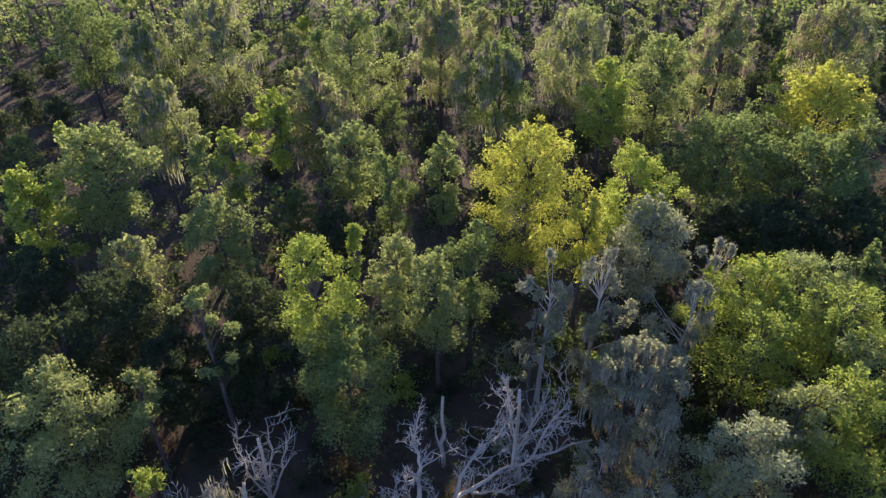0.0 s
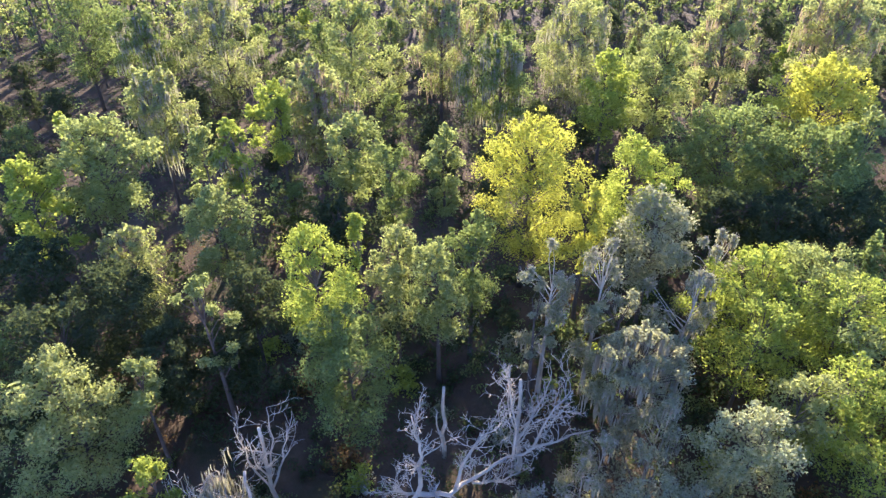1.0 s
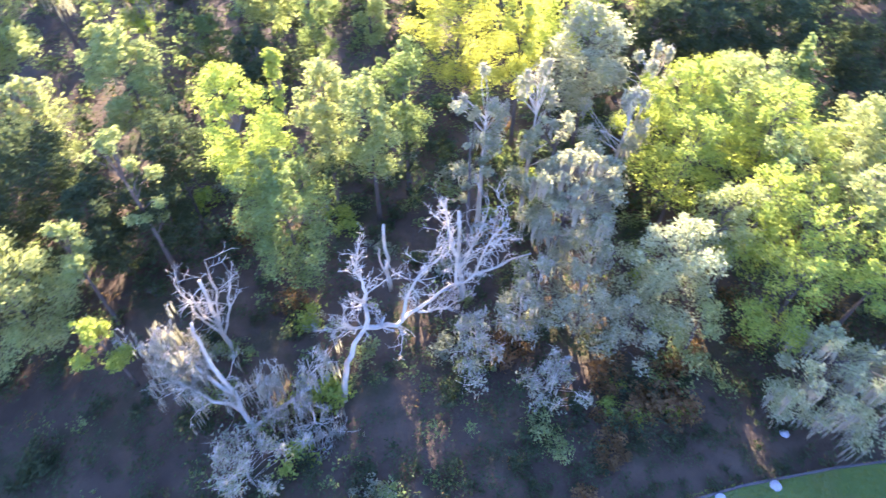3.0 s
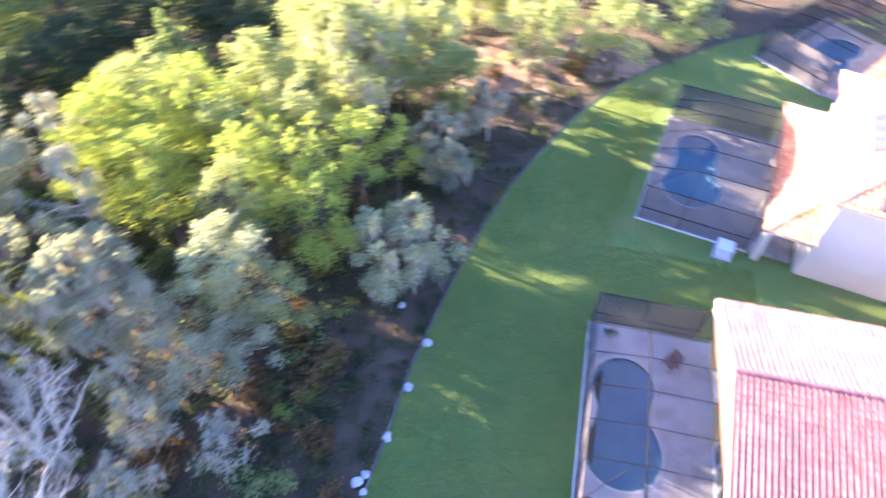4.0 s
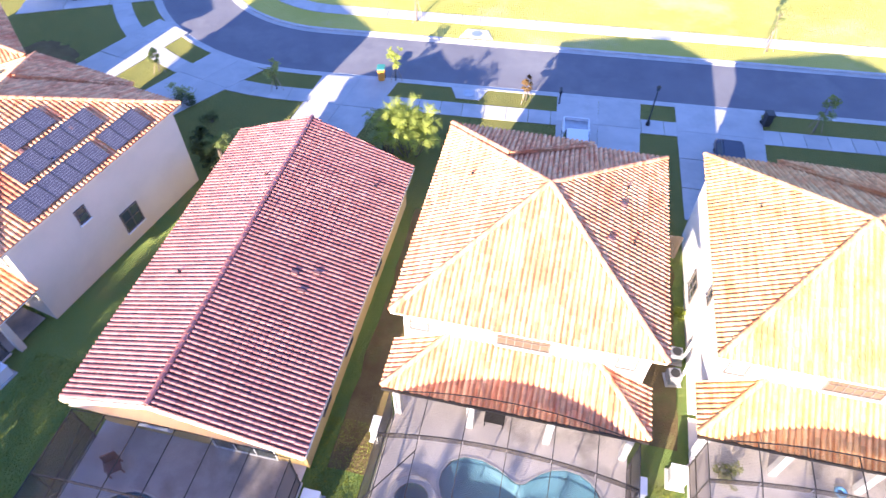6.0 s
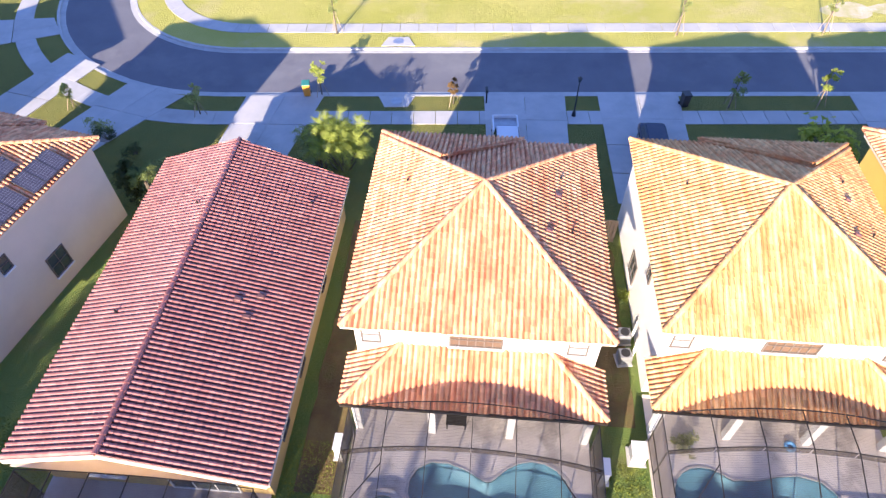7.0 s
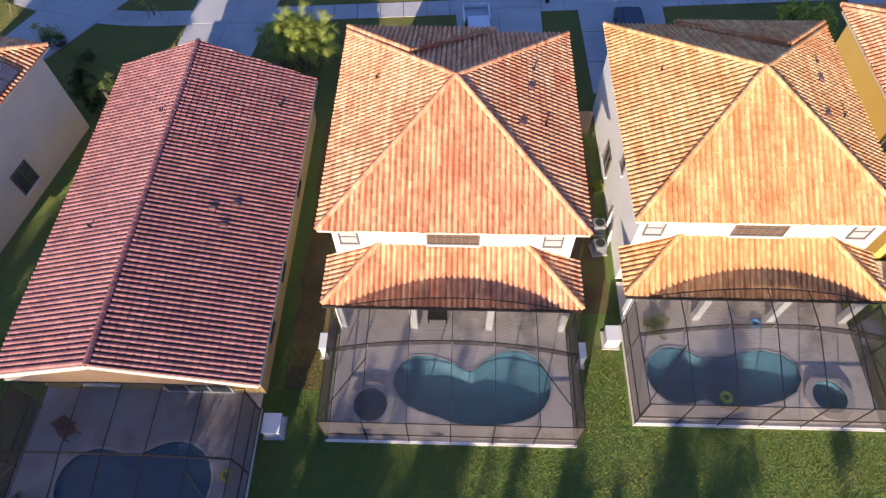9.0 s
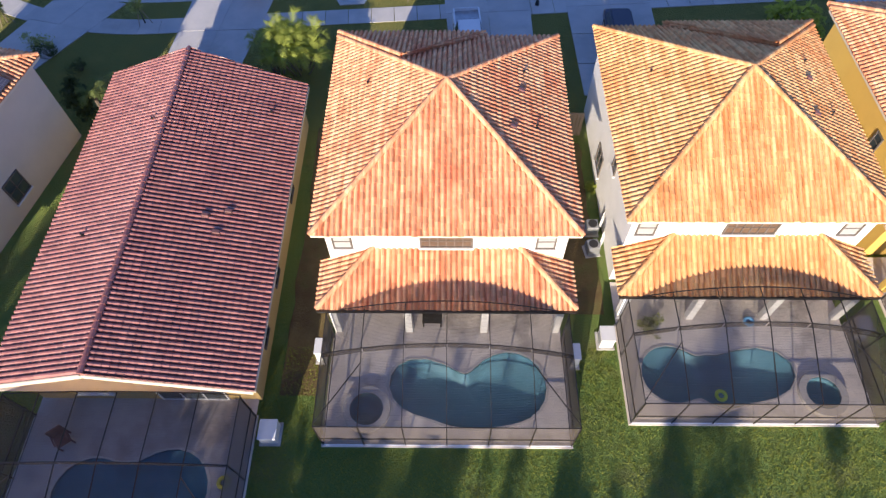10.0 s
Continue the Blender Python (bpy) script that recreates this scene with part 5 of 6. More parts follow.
# the rest of the woods: a dozen trees, copied with turn and size
KINDS = [tree("wood", h, w * 1.38, 300 + i, leaf, 3600, 0.16, 34, moss, shape, label, sprays=330, spray=0.34) for i, (h, w, leaf, moss, shape, label) in enumerate((
    (11, 5.4, "mid", M_MOSS, "round", "green woodland tree with rounded crown and some moss"), (12, 5.0, "green", None, "tall", "tall green woodland tree"),
    (10, 5.0, "dark", None, "round", "dark green woodland tree with rounded crown"), (13, 5.6, "pale", M_MOSS, "tall", "pale woodland tree hung with grey moss"),
    (12, 5.2, "green", None, "cone", "dense conical dark green woodland tree"), (9, 4.6, "lime", None, "round", "bright green woodland tree in the sun"),
    (12.5, 5.4, "pale", M_MOSS_B, "tall", "pale woodland tree with brown hanging moss"), (9, 4.8, "dark", None, "round", "dark shaded tree in the woods")))]
rng = random.Random(7)
placed = [(h[1], h[2], h[4] * 0.4) for h in HERO]
spots = []
for tries in range(30000):
    far = rng.random()
    y = -13 - 140 * far ** 1.15
    x = rng.uniform(-0.95, 0.72) * (-y + 16) - 4 if rng.random() < 0.85 else rng.uniform(-90, -25)
    edge = -9 if x > -30 else (-14 if x > -55 else 0)
    if y > edge or (-26 < x < 9 and y > -33) or (x > 7 and y > -19.5) or (-8 < x < 12 and y > -23) or (-54 < x < -31 and y > -14) or (-58 < x < -35 and y > -19 and y < 0.05 * x - 6):
        continue
    gap = 2.05 + 0.008 * -y
    if all((x - a) ** 2 + (y - b) ** 2 > (gap + r) ** 2 for a, b, r in placed):
        placed.append((x, y, gap))
        spots.append((x, y))
    if len(spots) >= 820:
        break
spots.sort(key=lambda p: math.hypot(*p))
weights = (5, 5, 4, 3, 3, 2, 2, 3)
for i, (x, y) in enumerate(spots[:165]):
    k = rng.choices(range(8), weights)[0]
    # nearer trees mostly get the dark leaves, as painted shade between the sunlit crowns
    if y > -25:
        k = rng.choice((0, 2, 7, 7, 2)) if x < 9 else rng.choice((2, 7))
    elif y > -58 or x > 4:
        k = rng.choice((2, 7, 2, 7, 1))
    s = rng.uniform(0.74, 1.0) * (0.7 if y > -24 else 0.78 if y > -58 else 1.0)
    m = pose(x, y, -0.15, 0, 0, rng.uniform(0, 360)) @ Matrix.Scale(s, 4)
    if i < 8:
        KINDS[i].matrix_basis = m
    else:
        copy_thing(KINDS[k], m)


def far_woods(name, leaf, share, seed, label):
    """Trees too far to tell apart, joined."""
    rng = random.Random(seed)
    cl, trunks = [], bmesh.new()
    for x, y in spots[165 + share :: 3]:
        h, w = rng.uniform(8, 13), rng.uniform(5, 8)
        tube(trunks, [(x, y, -0.2), (x, y, h * 0.8)], [0.2, 0.06], 5)
        for _ in range(20):
            f, a = rng.random(), rng.uniform(0, 6.28)
            d = w / 2 * math.sin(math.pi * min(1, 0.2 + 0.75 * f)) * rng.uniform(0.3, 1)
            cl.append(((x + d * math.cos(a), y + d * math.sin(a), h * (0.2 + 0.78 * f)), rng.uniform(0.35, 0.8), 1))
    F = tagged(new(name, leaves_mesh(name, cl, 32, 0.25, LEAF[leaf], rng)), label, "woods", kind="stuff")
    t = part("trunk", trunks, M_BARK, F)
    tagged(t, kind="stuff")


far_woods("distant_woods", "mid", 0, 61, "distant green tree crowns of the woods")
far_woods("distant_woods", "green", 1, 62, "distant darker tree crowns of the woods")
far_woods("distant_woods", "pale", 2, 63, "distant pale tree crowns of the woods")

# bare bleached trees near the lawn
put(dead_tree(11, [(0, 0, -0.1), (-0.4, -0.4, 2.0), (-1.0, -0.8, 3.1), (-1.7, -1.2, 3.6)], [
    ([(-1.7, -1.2, 3.6), (-1.95, -1.5, 5.0), (-1.9, -1.8, 6.1), (-1.7, -2.1, 7.4)], 0.11), ([(-1.7, -1.2, 3.6), (-1.1, -1.5, 3.4), (-0.5, -1.8, 3.2)], 0.07),
    ([(-1.7, -1.2, 3.6), (-3.1, -1.5, 2.7), (-4.2, -1.8, 2.9), (-5.3, -2.1, 3.2), (-7.3, -2.4, 3.6), (-10.2, -2.7, 3.6)], 0.12), ([(-3.4, -1.6, 2.8), (-4.0, -1.8, 4.7), (-4.7, -2.1, 5.3), (-5.5, -2.3, 5.6)], 0.09),
    ([(-6.2, -2.2, 3.4), (-6.2, -2.4, 5.5), (-5.9, -2.7, 7.8)], 0.08), ([(-7.2, -2.4, 3.6), (-7.8, -2.7, 5.2), (-8.9, -3.0, 6.2)], 0.07), ([(-4.2, -1.7, 2.9), (-5.6, -1.9, 2.2), (-7.0, -2.1, 2.6)], 0.06)], "bleached dead tree with crooked bare limbs", 0.16, 3, 17), 0.87, -14.0)
put(dead_tree(12, [(0, 0, -0.1), (0.5, -1.4, 2.0), (1.05, -2.8, 3.8), (1.2, -3.4, 5.0)], [
    ([(0.5, -1.4, 2.0), (1.6, -2.4, 3.2), (2.4, -3.4, 4.6)], 0.1), ([(0.3, -0.8, 1.3), (1.8, -1.6, 2.5), (2.9, -2.4, 3.4)], 0.09), ([(0.8, -2.1, 2.9), (1.7, -2.6, 3.5), (2.9, -3.0, 3.9)], 0.07),
    ([(0.1, -0.3, 0.6), (-2.0, -0.65, 1.6), (-3.3, -1.2, 2.6)], 0.11), ([(-2.0, -0.65, 1.6), (-2.6, 0.3, 1.4), (-2.7, 1.0, 0.5)], 0.07), ([(-0.8, -0.4, 1.0), (-1.0, -0.9, 2.0), (-1.1, -1.2, 2.7)], 0.05)], "bleached dead tree with pale dangling moss", 0.12, 3, 17, M_MOSS), 4.8, -13.4)
put(dead_tree(13, [(0, 0, -0.1), (0.05, -0.2, 2.5), (0.0, -0.3, 5.5)], [
    ([(0, -0.1, 1.2), (0.7, -0.3, 3.4), (1.0, -0.4, 5.6)], 0.06), ([(0, -0.1, 1.5), (-0.7, -0.2, 3.4), (-1.1, -0.3, 5.0)], 0.06), ([(0, -0.2, 2.0), (0.3, 0.4, 4.0), (0.4, 0.6, 6.0)], 0.05), ([(0, -0.2, 2.2), (-0.3, -0.7, 4.2), (-0.4, -0.9, 6.0)], 0.05)], "grey dead tree with fine upright twigs", 0.12, 2, 12), 5.4, -18.2)
put(dead_tree(14, [(0, 0, -0.1), (0.05, -0.3, 3.0), (0.1, -0.5, 6.2)], [
    ([(0, -0.2, 2.2), (0.5, -0.5, 4.2), (0.6, -0.8, 6.0)], 0.06), ([(0, -0.2, 2.6), (-1.0, -0.5, 4.4), (-1.5, -0.8, 5.6)], 0.07), ([(0, -0.3, 3.0), (-0.5, 0.3, 4.6), (-0.7, 0.4, 5.8)], 0.05)], "tall grey dead tree with bare twigs", 0.14, 2, 12), -6.2, -17.6)
put(dead_tree(15, [(0, 0, -0.1), (0.1, 0, 2.5), (0.0, -0.1, 5.0)], [([(0.1, 0, 1.2), (0.4, 0.1, 2.6), (0.5, 0.1, 3.9)], 0.07)], "broken grey snag with bare stems", 0.13, 1, 3), -2.9, -19.4)
put(tree("bush", 3.2, 4.4, 16, "silver", 1100, 0.09, 20, M_MOSS, "moss", "low grey thicket hung with moss", M_DEADWOOD), -5.7, -14.0)
put(tree("bush", 2.6, 4.2, 17, "silver", 900, 0.09, 18, M_MOSS, "moss", "low grey thicket hung with moss", M_DEADWOOD), 5.4, -11.6)
put(tree("bush", 2.4, 3.4, 18, "silver", 600, 0.09, 14, M_MOSS, "moss", "low grey thicket hung with moss", M_DEADWOOD), -8.2, -11.2)


def shrub(leaf, r, seed, label, count=480, size=0.085):
    rng = random.Random(seed)
    S = thing("shrub", label, "shrub", group="undergrowth at the edge of the woods")
    cl = [((rng.gauss(0, r * 0.45), rng.gauss(0, r * 0.45), r * rng.uniform(0.25, 0.9)), r * rng.uniform(0.3, 0.55), 0.1) for _ in range(10)]
    stems = bmesh.new()
    for c, _, _ in cl:
        tube(stems, [(0, 0, -0.05), (c[0] * 0.5, c[1] * 0.5, c[2] * 0.6), c], [0.03, 0.02, 0.008], 4)
    part("stem", stems, M_BARK, S)
    o = new("leaves", leaves_mesh("leaves", cl, count, size, LEAF[leaf], rng))
    o.parent = S
    return S


SHRUBS = [shrub(l, r, 500 + i, lb) for i, (l, r, lb) in enumerate((("dark", 1.0, "dark green shrub under the trees"), ("mid", 0.9, "green shrub under the trees"), ("rust", 0.7, "rusty brown clump of ferns"), ("lime", 0.7, "yellow-green shrub in the undergrowth"), ("silver", 0.8, "grey-green shrub in the undergrowth")))]
rng = random.Random(21)
n = 0
for tries in range(2400):
    y = rng.uniform(-30, -6.4)
    x = rng.uniform(-34, 22)
    if y > -8.2 and x < -9:
        continue
    if x < -22 and y > -6 - (-22 - x) * -0.35:
        continue
    k = rng.choices(range(5), (8, 4, 1, 1, 2))[0]
    if -14 < x < -7 and y > -12:
        k = rng.choice((2, 3, 0, 0, 1))
    if x > 7:
        k = 0 if y > -24 else rng.choice((0, 0, 1))
    m = pose(x, y, -0.15, 0, 0, rng.uniform(0, 360)) @ Matrix.Scale(rng.uniform(0.5, 1.4), 4)
    if n < 5:
        SHRUBS[n].matrix_basis = m
    else:
        copy_thing(SHRUBS[k], m)
    n += 1
    if n >= 270:
        break


# low thicket along the lawn's edge; its dark leaves paint the shade on this strip
rng = random.Random(91)
cover = []
for (x0, y0), (x1, y1) in zip(EDGE[2:13], EDGE[3:14]):
    along = Vector((x1 - x0, y1 - y0))
    out = Vector((along.y, -along.x)).normalized()
    if out.y > 0:
        out = -out
    for _ in range(int(along.length * 11)):
        p = Vector((x0, y0)) + along * rng.random() + out * (0.25 + 4.2 * rng.random() ** 1.3)
        cover.append(((p.x, p.y, rng.uniform(0.0, 0.45) - 0.1), rng.uniform(0.15, 0.4), 1))
tagged(new("ground_cover", leaves_mesh("ground_cover", cover, 46, 0.06, LEAF["dark"], rng, 0.5)), "low dark ground cover along the lawn edging", "undergrowth", kind="stuff")


# rusty and yellow ferns on the dark ground by the lawn
for x, y in ((-15.4, -10.8), (-14.6, -10.4), (-11.5, -11.7), (-10.9, -11.3), (-11.8, -8.9), (-12.5, -9.3), (-9.8, -8.2), (-13.4, -8.4)):
    copy_thing(SHRUBS[2], pose(x, y, -0.15, 0, 0, rng.uniform(0, 360)) @ Matrix.Scale(rng.uniform(0.9, 1.3), 4))
for i in range(26):
    m = pose(rng.uniform(-14.5, -8.0), rng.uniform(-11.0, -7.0), -0.15, 0, 0, rng.uniform(0, 360)) @ Matrix.Scale(rng.uniform(0.35, 0.8), 4)
    copy_thing(SHRUBS[rng.choice((2, 2, 3, 0, 0))], m)
for i in range(40):
    x = rng.uniform(-44, -26)
    m = pose(x, rng.uniform(-11, -5 + max(0.0, -26 - x) * 0.5), -0.15, 0, 0, rng.uniform(0, 360)) @ Matrix.Scale(rng.uniform(0.5, 1.2), 4)
    copy_thing(SHRUBS[rng.choice((2, 4, 0, 0, 4, 1))], m)


# the sunlit clearing and a dark pond behind it
ragged = random.Random(3)
tagged(sheet("clearing", [(x + ragged.gauss(0, 0.45), y + ragged.gauss(0, 0.45)) for x, y in blob_plan(-39, -2.0, [(-39, -3.5, 3.4), (-41.5, 1.0, 3.8), (-41, 4.8, 2.4), (-37.5, -7.0, 2.2)], 64)], [], -0.135, M_SAND), "sunlit clearing of pale sand and pine straw", "clearing", kind="structure")
tagged(sheet("pond", blob_plan(-50, -13.5, [(-50, -13.6, 3.6), (-54, -15, 4.2), (-46.8, -12.4, 2.0)]), [], -0.13, M_POND), "still dark pond among the trees", "pond", kind="structure")


# low undergrowth and young trees filling the gaps; dark leaves put woodland shade into colour
rng = random.Random(77)
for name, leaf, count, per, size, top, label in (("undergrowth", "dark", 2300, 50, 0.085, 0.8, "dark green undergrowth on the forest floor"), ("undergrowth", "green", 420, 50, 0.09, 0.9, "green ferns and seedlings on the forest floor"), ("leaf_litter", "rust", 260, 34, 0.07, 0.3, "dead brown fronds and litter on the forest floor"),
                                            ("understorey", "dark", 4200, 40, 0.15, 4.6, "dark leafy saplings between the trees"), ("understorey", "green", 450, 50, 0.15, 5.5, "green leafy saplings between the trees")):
    cl = []
    while len(cl) < count:
        far = rng.random()
        y = (-6.6 - 95 * far ** 2.0) if top < 2 else (-20 - 100 * far ** 1.4)
        x = rng.uniform(-0.95, 0.75) * (-y + 22) - 3
        edge = -6.6 if x > -16 else -6.6 + (-16 - x) * 0.22
        if y > edge - 1.2 or (-46 < x < -33 and y > -10 and (rng.random() < 0.6 or top > 2)) or (-58 < x < -43 and -19 < y < -9) or (top > 2 and -9 < x < 12 and y > -24):
            continue
        d = math.hypot(x, y)
        tall = rng.random() ** 1.5 * top
        for k in range(1 if top < 2 else 3):
            cl.append(((x + rng.gauss(0, 0.5), y + rng.gauss(0, 0.5), 0.05 + tall * (1 - k * 0.3)), rng.uniform(0.3, 0.6) * (1 + d / 70), 1))
    tagged(new(name, leaves_mesh(name, cl, per, size, LEAF[leaf], rng, 0.5)), label, "undergrowth", kind="stuff")


# ---- small things round the houses and along the street ----
def equipment_box(x, y, turn=0, w=0.85, d=1.0, h=0.75):
    B = thing("equipment_box", "white pool equipment box standing beside the house", "equipment box", (x, y, 0.02), turn, "equipment boxes beside the pools")
    part("pad", box(bmesh.new(), -w / 2 - 0.1, w / 2 + 0.1, -d / 2 - 0.1, d / 2 + 0.1, -0.05, 0.06, 0.01), M_CONC, B)
    part("cabinet", box(bmesh.new(), -w / 2, w / 2, -d / 2, d / 2, 0.06, h, 0.02), M_WBOX, B)
    part("lid", box(bmesh.new(), -w / 2 - 0.03, w / 2 + 0.03, -d / 2 - 0.03, d / 2 + 0.03, h, h + 0.06, 0.02), M_WBOX, B)
    for k in range(5):
        part("louvre", box(bmesh.new(), -w / 2 - 0.015, -w / 2, -d / 2 + 0.08, d / 2 - 0.08, 0.2 + 0.1 * k, 0.24 + 0.1 * k), M_STEEL, B)


for x, y, tn, w, d, h in ((-8.05, 7.5, 0, 0.7, 0.8, 0.7), (-6.3, 11.1, 0, 0.3, 0.7, 1.0), (4.98, 10.9, 0, 0.3, 0.7, 1.0), (6.5, 11.85, 0, 0.6, 0.7, 0.8), (18.0, 12.4, 0, 0.6, 0.7, 0.8), (-24.3, 9.9, -11.5, 0.75, 0.8, 0.7)):
    equipment_box(x, y, tn, w, d, h)


def condenser(x, y, turn):
    C = thing("air_conditioner", "grey air conditioning condenser with pipes beside a wall", "air conditioner", (x, y, 0.02), turn)
    C.scale = (0.75, 0.75, 0.8)
    part("pad", box(bmesh.new(), -0.5, 0.5, -0.5, 0.5, -0.05, 0.06, 0.01), M_CONC, C)
    part("casing", box(bmesh.new(), -0.38, 0.38, -0.38, 0.38, 0.06, 0.85, 0.05), M_STEEL, C)
    for k in range(6):
        fin = bmesh.new()
        for a in ((-0.39, 0.39, -0.395, -0.38), (-0.39, 0.39, 0.38, 0.395), (-0.395, -0.38, -0.38, 0.38), (0.38, 0.395, -0.38, 0.38)):
            box(fin, *a, 0.16 + 0.1 * k, 0.19 + 0.1 * k)
        part("fin", fin, M_STEEL, C)
    bm = bmesh.new()
    bmesh.ops.create_cone(bm, segments=20, radius1=0.3, radius2=0.3, depth=0.05, cap_ends=True, matrix=Matrix.Translation((0, 0, 0.875)))
    part("fan_grille", bm, M_BLACK, C)
    for k in range(3):
        part("pipe", tube(bmesh.new(), [(0.3, 0.1 * k, 0.3), (0.55, 0.1 * k, 0.35), (0.6, 0.1 * k, 1.4 + 0.2 * k)], [0.03] * 3, 6), M_WFRAME, C)


condenser(6.55, 17.9, 0)
condenser(6.45, 16.7, 10)


def street_tree(x, y, h, w, leaf, seed, label):
    T = tree("street", h * 0.85, w * 0.7, seed, leaf, 620, 0.075, 9, None, "sparse", label, base=0.42)
    T["group"] = "young trees along the street"
    put(T, x, y, 0, 1.0, 0.02)
    for a in (0, 120, 240):
        part("stake", tube(bmesh.new(), [(0.5 * math.cos(radians(a)), 0.5 * math.sin(radians(a)), 0), (0.05 * math.cos(radians(a)), 0.05 * math.sin(radians(a)), h * 0.45)], [0.025, 0.02], 5), M_WOOD, T)


for i, (x, y, h, w, leaf) in enumerate(((-12.6, 38.6 - 1.5, 3.0, 1.7, "lime"), (-3.2, 36.7, 2.4, 1.1, "rust"), (15.8, 37.6, 3.4, 2.0, "green"), (22.0, 38.3, 3.4, 1.8, "lime"), (-20.5, 36.0 - 1.8, 2.8, 1.8, "mid"), (-29.6, 34.3, 2.2, 1.5, "mid"), (-13.1, 45.3, 4.2, 1.5, "mid"), (13.8, 47.0, 4.4, 1.6, "mid"), (25.4, 48.2, 4.2, 1.5, "mid"), (-2.5, 56.5, 3.6, 1.5, "mid"), (33, 57, 4, 2, "mid"))):
    street_tree(x, y, h, w, leaf, 700 + i, "young staked street tree with a small crown")
put(tree("yard", 2.7, 1.6, 731, "dark", 900, 0.085, 10, None, "round", "slender dark-leaved tree on the grass between two houses", base=0.15), -21.5, 26.1, 0, 1.0, 0.02)


def palm(x, y, h, seed, label, fronds=16, reach=2.0, stems=1, leaf="green"):
    """Arching feather fronds from the top of one stem or of a clump of slim ones."""
    rng = random.Random(seed)
    P = thing("palm", label, "palm", (x, y, 0.02))
    for n in range(stems):
        a, d = 2.4 * n, 0.0 if n == 0 else rng.uniform(0.5, 1.5)
        sx, sy, sh = d * math.cos(a), d * math.sin(a), h * rng.uniform(0.6, 1.0) if n else h
        part("trunk", tube(bmesh.new(), [(sx * 0.4, sy * 0.4, -0.05), (sx * 0.8, sy * 0.8, sh * 0.5), (sx, sy, sh)], [0.16 / stems ** 0.5, 0.12 / stems ** 0.5, 0.1 / stems ** 0.5], 8), M_BARK, P)
        for k in range(fronds // stems):
            a = 2 * math.pi * k / (fronds // stems) + rng.uniform(-0.3, 0.3)
            up, far = rng.uniform(0.9, 3.2), reach * rng.uniform(0.7, 1.1)
            bm = bmesh.new()
            pts = []
            for s in range(7):
                f = s / 6
                pts.append(Vector((sx + math.cos(a) * far * f, sy + math.sin(a) * far * f, sh + up * far * f - (0.7 + up * 0.6) * far * f * f)))
            tube(bm, pts, [0.022 * (1 - 0.8 * s / 6) for s in range(7)], 4)
            side = Vector((-math.sin(a), math.cos(a), 0))
            for s in range(1, 22):
                f = s / 22
                i = min(5, int(f * 6))
                p = pts[i].lerp(pts[i + 1], f * 6 - i)
                t = (pts[i + 1] - pts[i]).normalized()
                L = 0.5 * math.sin(math.pi * (0.15 + 0.8 * f))
                for sg in (1, -1):
                    tip = p + side * sg * L * 0.8 + t * L * 0.7 + Vector((0, 0, rng.uniform(-0.2, 0.25) * L))
                    bm.faces.new([bm.verts.new(p - t * 0.03), bm.verts.new(p + t * 0.03), bm.verts.new(tip)])
            part("frond", bm, LEAF[leaf], P)


palm(-9.7, 29.7, 2.4, 31, "tall clump of feathery yellow-green palm stems", 90, 1.3, 10, "lime")
palm(-10.9, 29.2, 1.7, 32, "low feathery palm on the front lawn", 36, 1.1, 4, "mid")
palm(-20.5, 25.8, 1.7, 33, "small palm beside a house wall", 12, 1.0)


def street_lamp(x, y):
    L = thing("street_lamp", "black street lamp post with lantern", "street lamp", (x, y, 0.02))
    part("post", tube(bmesh.new(), [(0, 0, -0.05), (0, 0, 0.5), (0, 0, 2.7)], [0.08, 0.05, 0.035], 10), M_BLACK, L)
    part("base", tube(bmesh.new(), [(0, 0, -0.05), (0, 0, 0.35)], [0.16, 0.11], 10), M_BLACK, L)
    part("lantern", tube(bmesh.new(), [(0, 0, 2.7), (0, 0, 2.78), (0, 0, 3.0)], [0.06, 0.1, 0.14], 8), M_GLASS, L)
    part("cap", tube(bmesh.new(), [(0, 0, 3.0), (0, 0, 3.12)], [0.17, 0.04], 8), M_BLACK, L)


street_lamp(5.1, 35.9)


def bin_can(x, y, body, lid, label):
    B = thing("wheelie_bin", label, "bin", (x, y, 0.0), 12)
    B.scale = (0.85, 0.85, 1.0)
    bm = box(bmesh.new(), -0.3, 0.3, -0.34, 0.34, 0.08, 1.0, 0.03)
    for v in bm.verts:
        if v.co.z < 0.5:
            v.co.x *= 0.84
            v.co.y *= 0.84
    part("body", bm, body, B)
    part("lid", box(bmesh.new(), -0.33, 0.33, -0.38, 0.4, 1.0, 1.08, 0.03), lid, B)
    part("handle", bar(bmesh.new(), (-0.25, 0.44, 0.97), (0.25, 0.44, 0.97), 0.04), M_BLACK, B)
    for sx in (-0.28, 0.28):
        w = bmesh.new()
        bmesh.ops.create_cone(w, segments=14, radius1=0.13, radius2=0.13, depth=0.05, cap_ends=True, matrix=Matrix.Translation((sx, 0.3, 0.13)) @ Matrix.Rotation(math.pi / 2, 4, "Y"))
        part("wheel", w, M_TYRE, B)


bin_can(-13.6, 36.95, M_ORANGE, M_TEAL, "orange wheelie bin with a teal lid at the kerb")
bin_can(12.75, 37.6, M_BLACK, M_BLACK, "black wheelie bin at the kerb")


